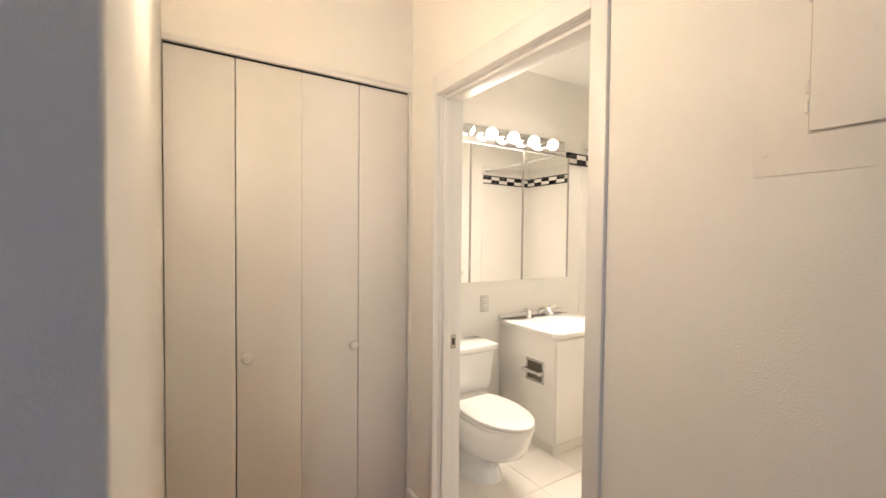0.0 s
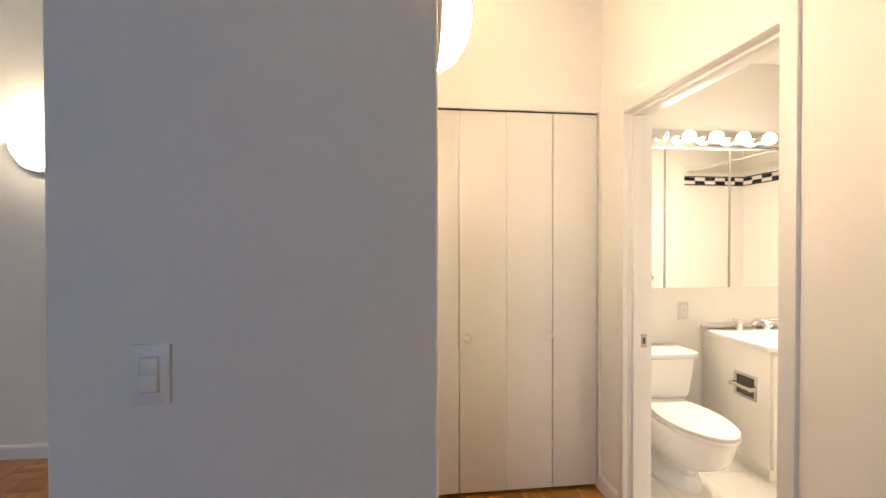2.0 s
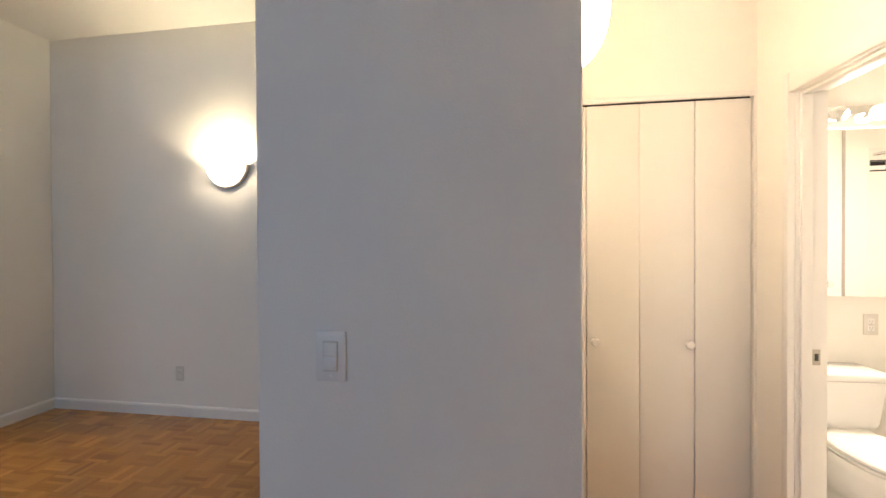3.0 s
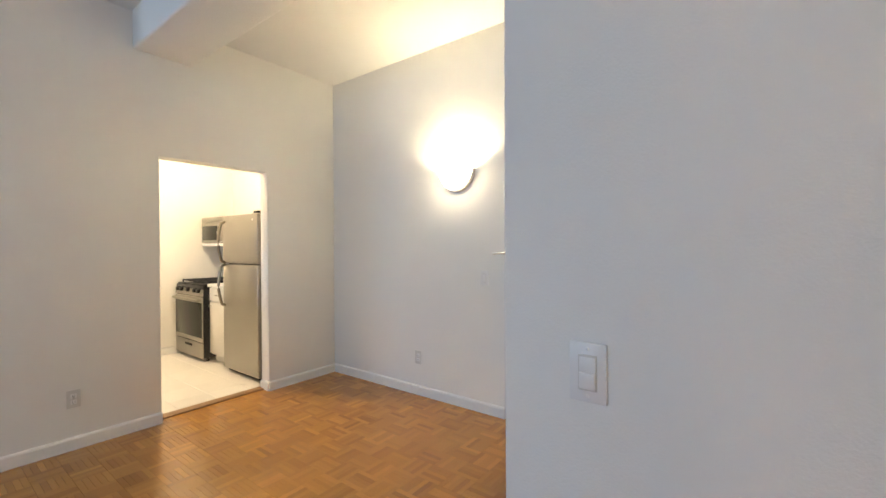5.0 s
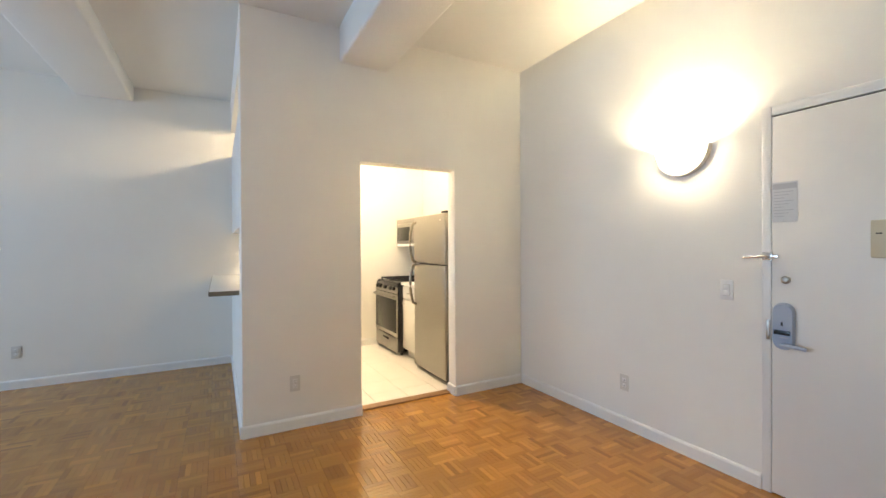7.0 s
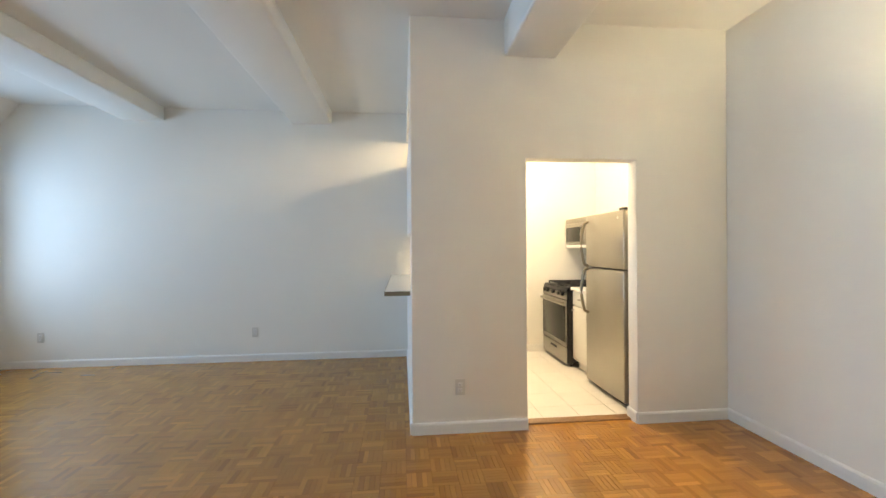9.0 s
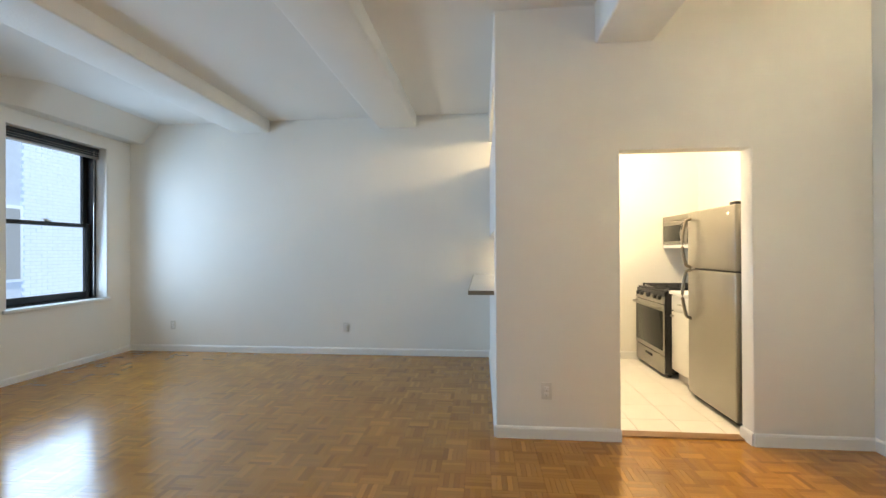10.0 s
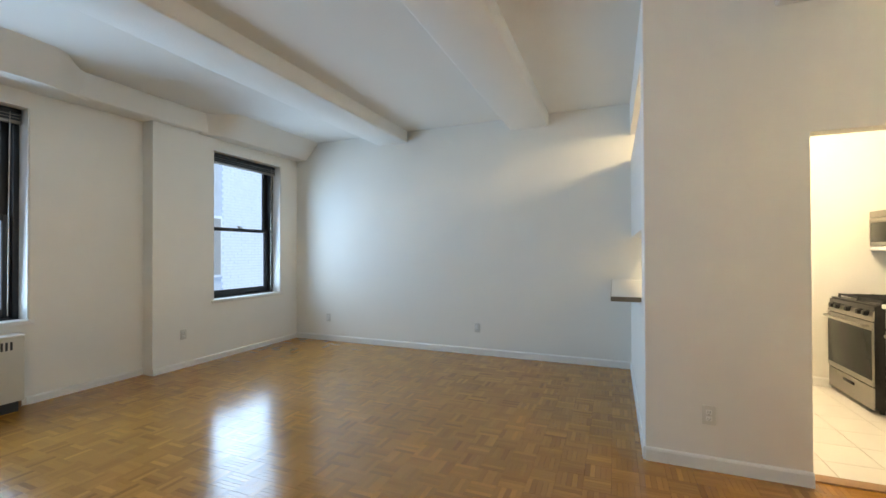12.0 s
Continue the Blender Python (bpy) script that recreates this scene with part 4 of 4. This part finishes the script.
# ---- tiles, parquet: the small pieces ----
def unit_piece(name, sx, sy, sz, mat, bev=0.002):
    """Low block with its top edge eased; origin at the centre of its base."""
    bm = bmesh.new()
    loft(bm, [[(x * (sx / 2 - o), y * (sy / 2 - o), z) for x, y in ((-1, -1), (1, -1), (1, 1), (-1, 1))] for o, z in ((0, 0), (0, sz - bev), (bev, sz))])
    bmesh.ops.recalc_face_normals(bm, faces=bm.faces)
    me = bpy.data.meshes.new(name)
    bm.to_mesh(me)
    bm.free()
    me.materials.append(mat)
    return me


floor_k = structure(box("floor_kitchen", (FX, 0.17, -0.012), (KB - 0.03, EY, 0.004), GROUT), "white square floor tiles in the kitchen")
TS = 0.305
k_me = unit_piece("tile", TS - 0.0015, TS - 0.0015, 0.006, VINYL, 0.0015)
nx = int((KB - 0.03 - FX) / TS) + 1
ny = int((EY - 0.17) / TS) + 1
for i in range(nx):
    for j in range(ny):
        x, y = FX + TS * (i + 0.5), 0.17 + TS * (j + 0.5)
        if x + TS / 2 < KB - 0.02 and y + TS / 2 < EY + 0.2:
            o = new("tile", k_me)
            o.location, o.parent = (x, y, 0.003), floor_k
rest = KB - 0.03 - (FX + TS * int((KB - 0.03 - FX) / TS))
k_end = unit_piece("tile", rest - 0.003, TS - 0.003, 0.006, VINYL, 0.0015)
for j in range(ny):
    o = new("tile", k_end)
    o.location, o.parent = (KB - 0.03 - rest / 2, 0.17 + TS * (j + 0.5), 0.003), floor_k

floor_b = structure(box("floor_bath", (BT + 0.02, 0.72, 0.0), (2.84, 2.25, 0.010), GROUT), "pale square floor tiles in the bathroom")
b_me = unit_piece("tile", TS - 0.0015, TS - 0.0015, 0.006, VINYL, 0.0015)
for i in range(6):
    for j in range(6):
        x, y = BT + 0.10 + TS * (i - 0.1), 0.62 + TS * (j + 0.5)
        o = new("tile", b_me)
        o.location, o.parent = (min(x, 2.69), min(y, 2.10), 0.009 + 0.0001 * (i + j)), floor_b

# glazed tile and the chequered border round the tub
alcove = structure(boxes("wall_tile_bed", [((2.83, 2.242, 0), (3.50, 2.25, 2.12)), ((3.492, 0.72, 0), (3.50, 2.242, 2.12)), ((2.83, 0.72, 0), (3.492, 0.728, 2.12))], WTILE), "white glazed wall tile with a chequered border")
bmw, bmk = bmesh.new(), bmesh.new()


def border(run, place):
    k = 0
    u = 0.0
    while u < run:
        e = min(u + 0.11, run)
        for r in range(2):
            z0 = 1.925 + 0.012 + r * 0.034
            add_box(bmk if (k + r) % 2 else bmw, *place(u, e, z0, z0 + 0.034))
        u, k = e, k + 1
    for z in (1.925, 2.007):
        add_box(bmk, *place(0.0, run, z, z + 0.011))


border(0.84, lambda u, e, a, b: ((2.65 + u, 2.236, a), (2.65 + e, 2.2495, b)))
border(1.51, lambda u, e, a, b: ((3.486, 0.73 + u, a), (3.499, 0.73 + e, b)))
border(0.65, lambda u, e, a, b: ((2.84 + u, 0.7205, a), (2.84 + e, 0.734, b)))
for bm, mat, lab in ((bmw, WTILE, "white border tiles"), (bmk, BTILE, "black border tiles")):
    ob = mesh_object("border_tile", bm, mat, alcove)
    tagged(ob, lab, kind="stuff")

# parquet: squares of five slats, laid in turn along x and along y
SQ, NS = 0.152, 5
SW = SQ / NS
floor = structure(box("floor", (FX, WB - 0.05, -0.0125), (BX, EY, -0.009), JOINT), "honey oak basket-weave parquet with worn gloss lacquer")
rng = random.Random(7)


def slat_mesh():
    me = unit_piece("slat", SQ - 0.0005, SW - 0.0005, 0.010, OAK, 0.0005)
    return me


tones = []
for k in range(7):
    me = slat_mesh()
    at = me.color_attributes.new("tone", "FLOAT_COLOR", "POINT")
    v = 0.68 + 0.09 * k
    for c in at.data:
        c.color = (v, v, v, 1)
    tones.append(me)

verts, faces, cols = [], [], []
B = 0.0005


def on_floor(x, y):
    """Squares run on a little under the walls, so that no bed shows along them."""
    h = SQ / 2
    if PX0 + h < x < PX1 - h and y > PY + h:
        return False
    if x < KB + 0.06 and y > 0.05 + h:
        return False
    if x > PX1 and y > CY + 0.1:
        return False
    return True


near = 0
i0, i1 = int(FX / SQ) - 1, int(BX / SQ) + 1
j0, j1 = int(WB / SQ) - 1, int(EY / SQ) + 1
for i in range(i0, i1):
    for j in range(j0, j1):
        cx, cy = (i + 0.5) * SQ, (j + 0.5) * SQ
        if not on_floor(cx, cy):
            continue
        sq_tone = rng.random()
        for s in range(NS):
            off = (s - (NS - 1) / 2) * SW
            along = (i + j) % 2 == 0
            x, y = (cx, cy + off) if along else (cx + off, cy)
            tone = min(6, max(0, int(rng.gauss(2.6 + 1.6 * sq_tone, 0.75) + rng.choice((0, 0, 0, 0, 0, 0, 0, -2, 2.4)))))
            drop = -0.010 + rng.uniform(-0.0001, 0.0001)
            tilt = rng.uniform(-0.0014, 0.0014), rng.uniform(-0.0006, 0.0006)
            if -2.35 < x < -1.25 and 0.95 < y < 2.25 and near < 300:
                o = new("slat", tones[tone])
                o.parent = floor
                o.matrix_local = Matrix.Translation((x, y, drop)) @ Euler((tilt[0], tilt[1], 0 if along else math.pi / 2)).to_matrix().to_4x4()
                near += 1
                continue
            hx, hy = ((SQ - 0.0005) / 2, (SW - 0.0005) / 2) if along else ((SW - 0.0005) / 2, (SQ - 0.0005) / 2)
            ta, tb = (tilt[1], tilt[0]) if along else (tilt[0], tilt[1])
            n = len(verts)
            for o_, z in ((0, drop + 0.004), (0, drop + 0.0092), (B, drop + 0.010)):
                for a, b in ((-1, -1), (1, -1), (1, 1), (-1, 1)):
                    verts.append((x + a * (hx - o_), y + b * (hy - o_), z + a * hx * ta + b * hy * tb))
            for q in (0, 4):
                for e in range(4):
                    f = (e + 1) % 4
                    faces.append((n + q + e, n + q + f, n + q + 4 + f, n + q + 4 + e))
            faces.append((n + 8, n + 9, n + 10, n + 11))
            cols += [0.68 + 0.09 * tone] * 12
me = bpy.data.meshes.new("parquet_slats")
me.from_pydata(verts, [], faces)
at = me.color_attributes.new("tone", "FLOAT_COLOR", "POINT")
at.data.foreach_set("color", np.repeat(np.array(cols)[:, None], 4, 1).ravel())
me.materials.append(OAK)
rest_slats = new("parquet_slats", me)
rest_slats.parent = floor
tagged(rest_slats, "oak parquet slats", kind="stuff")
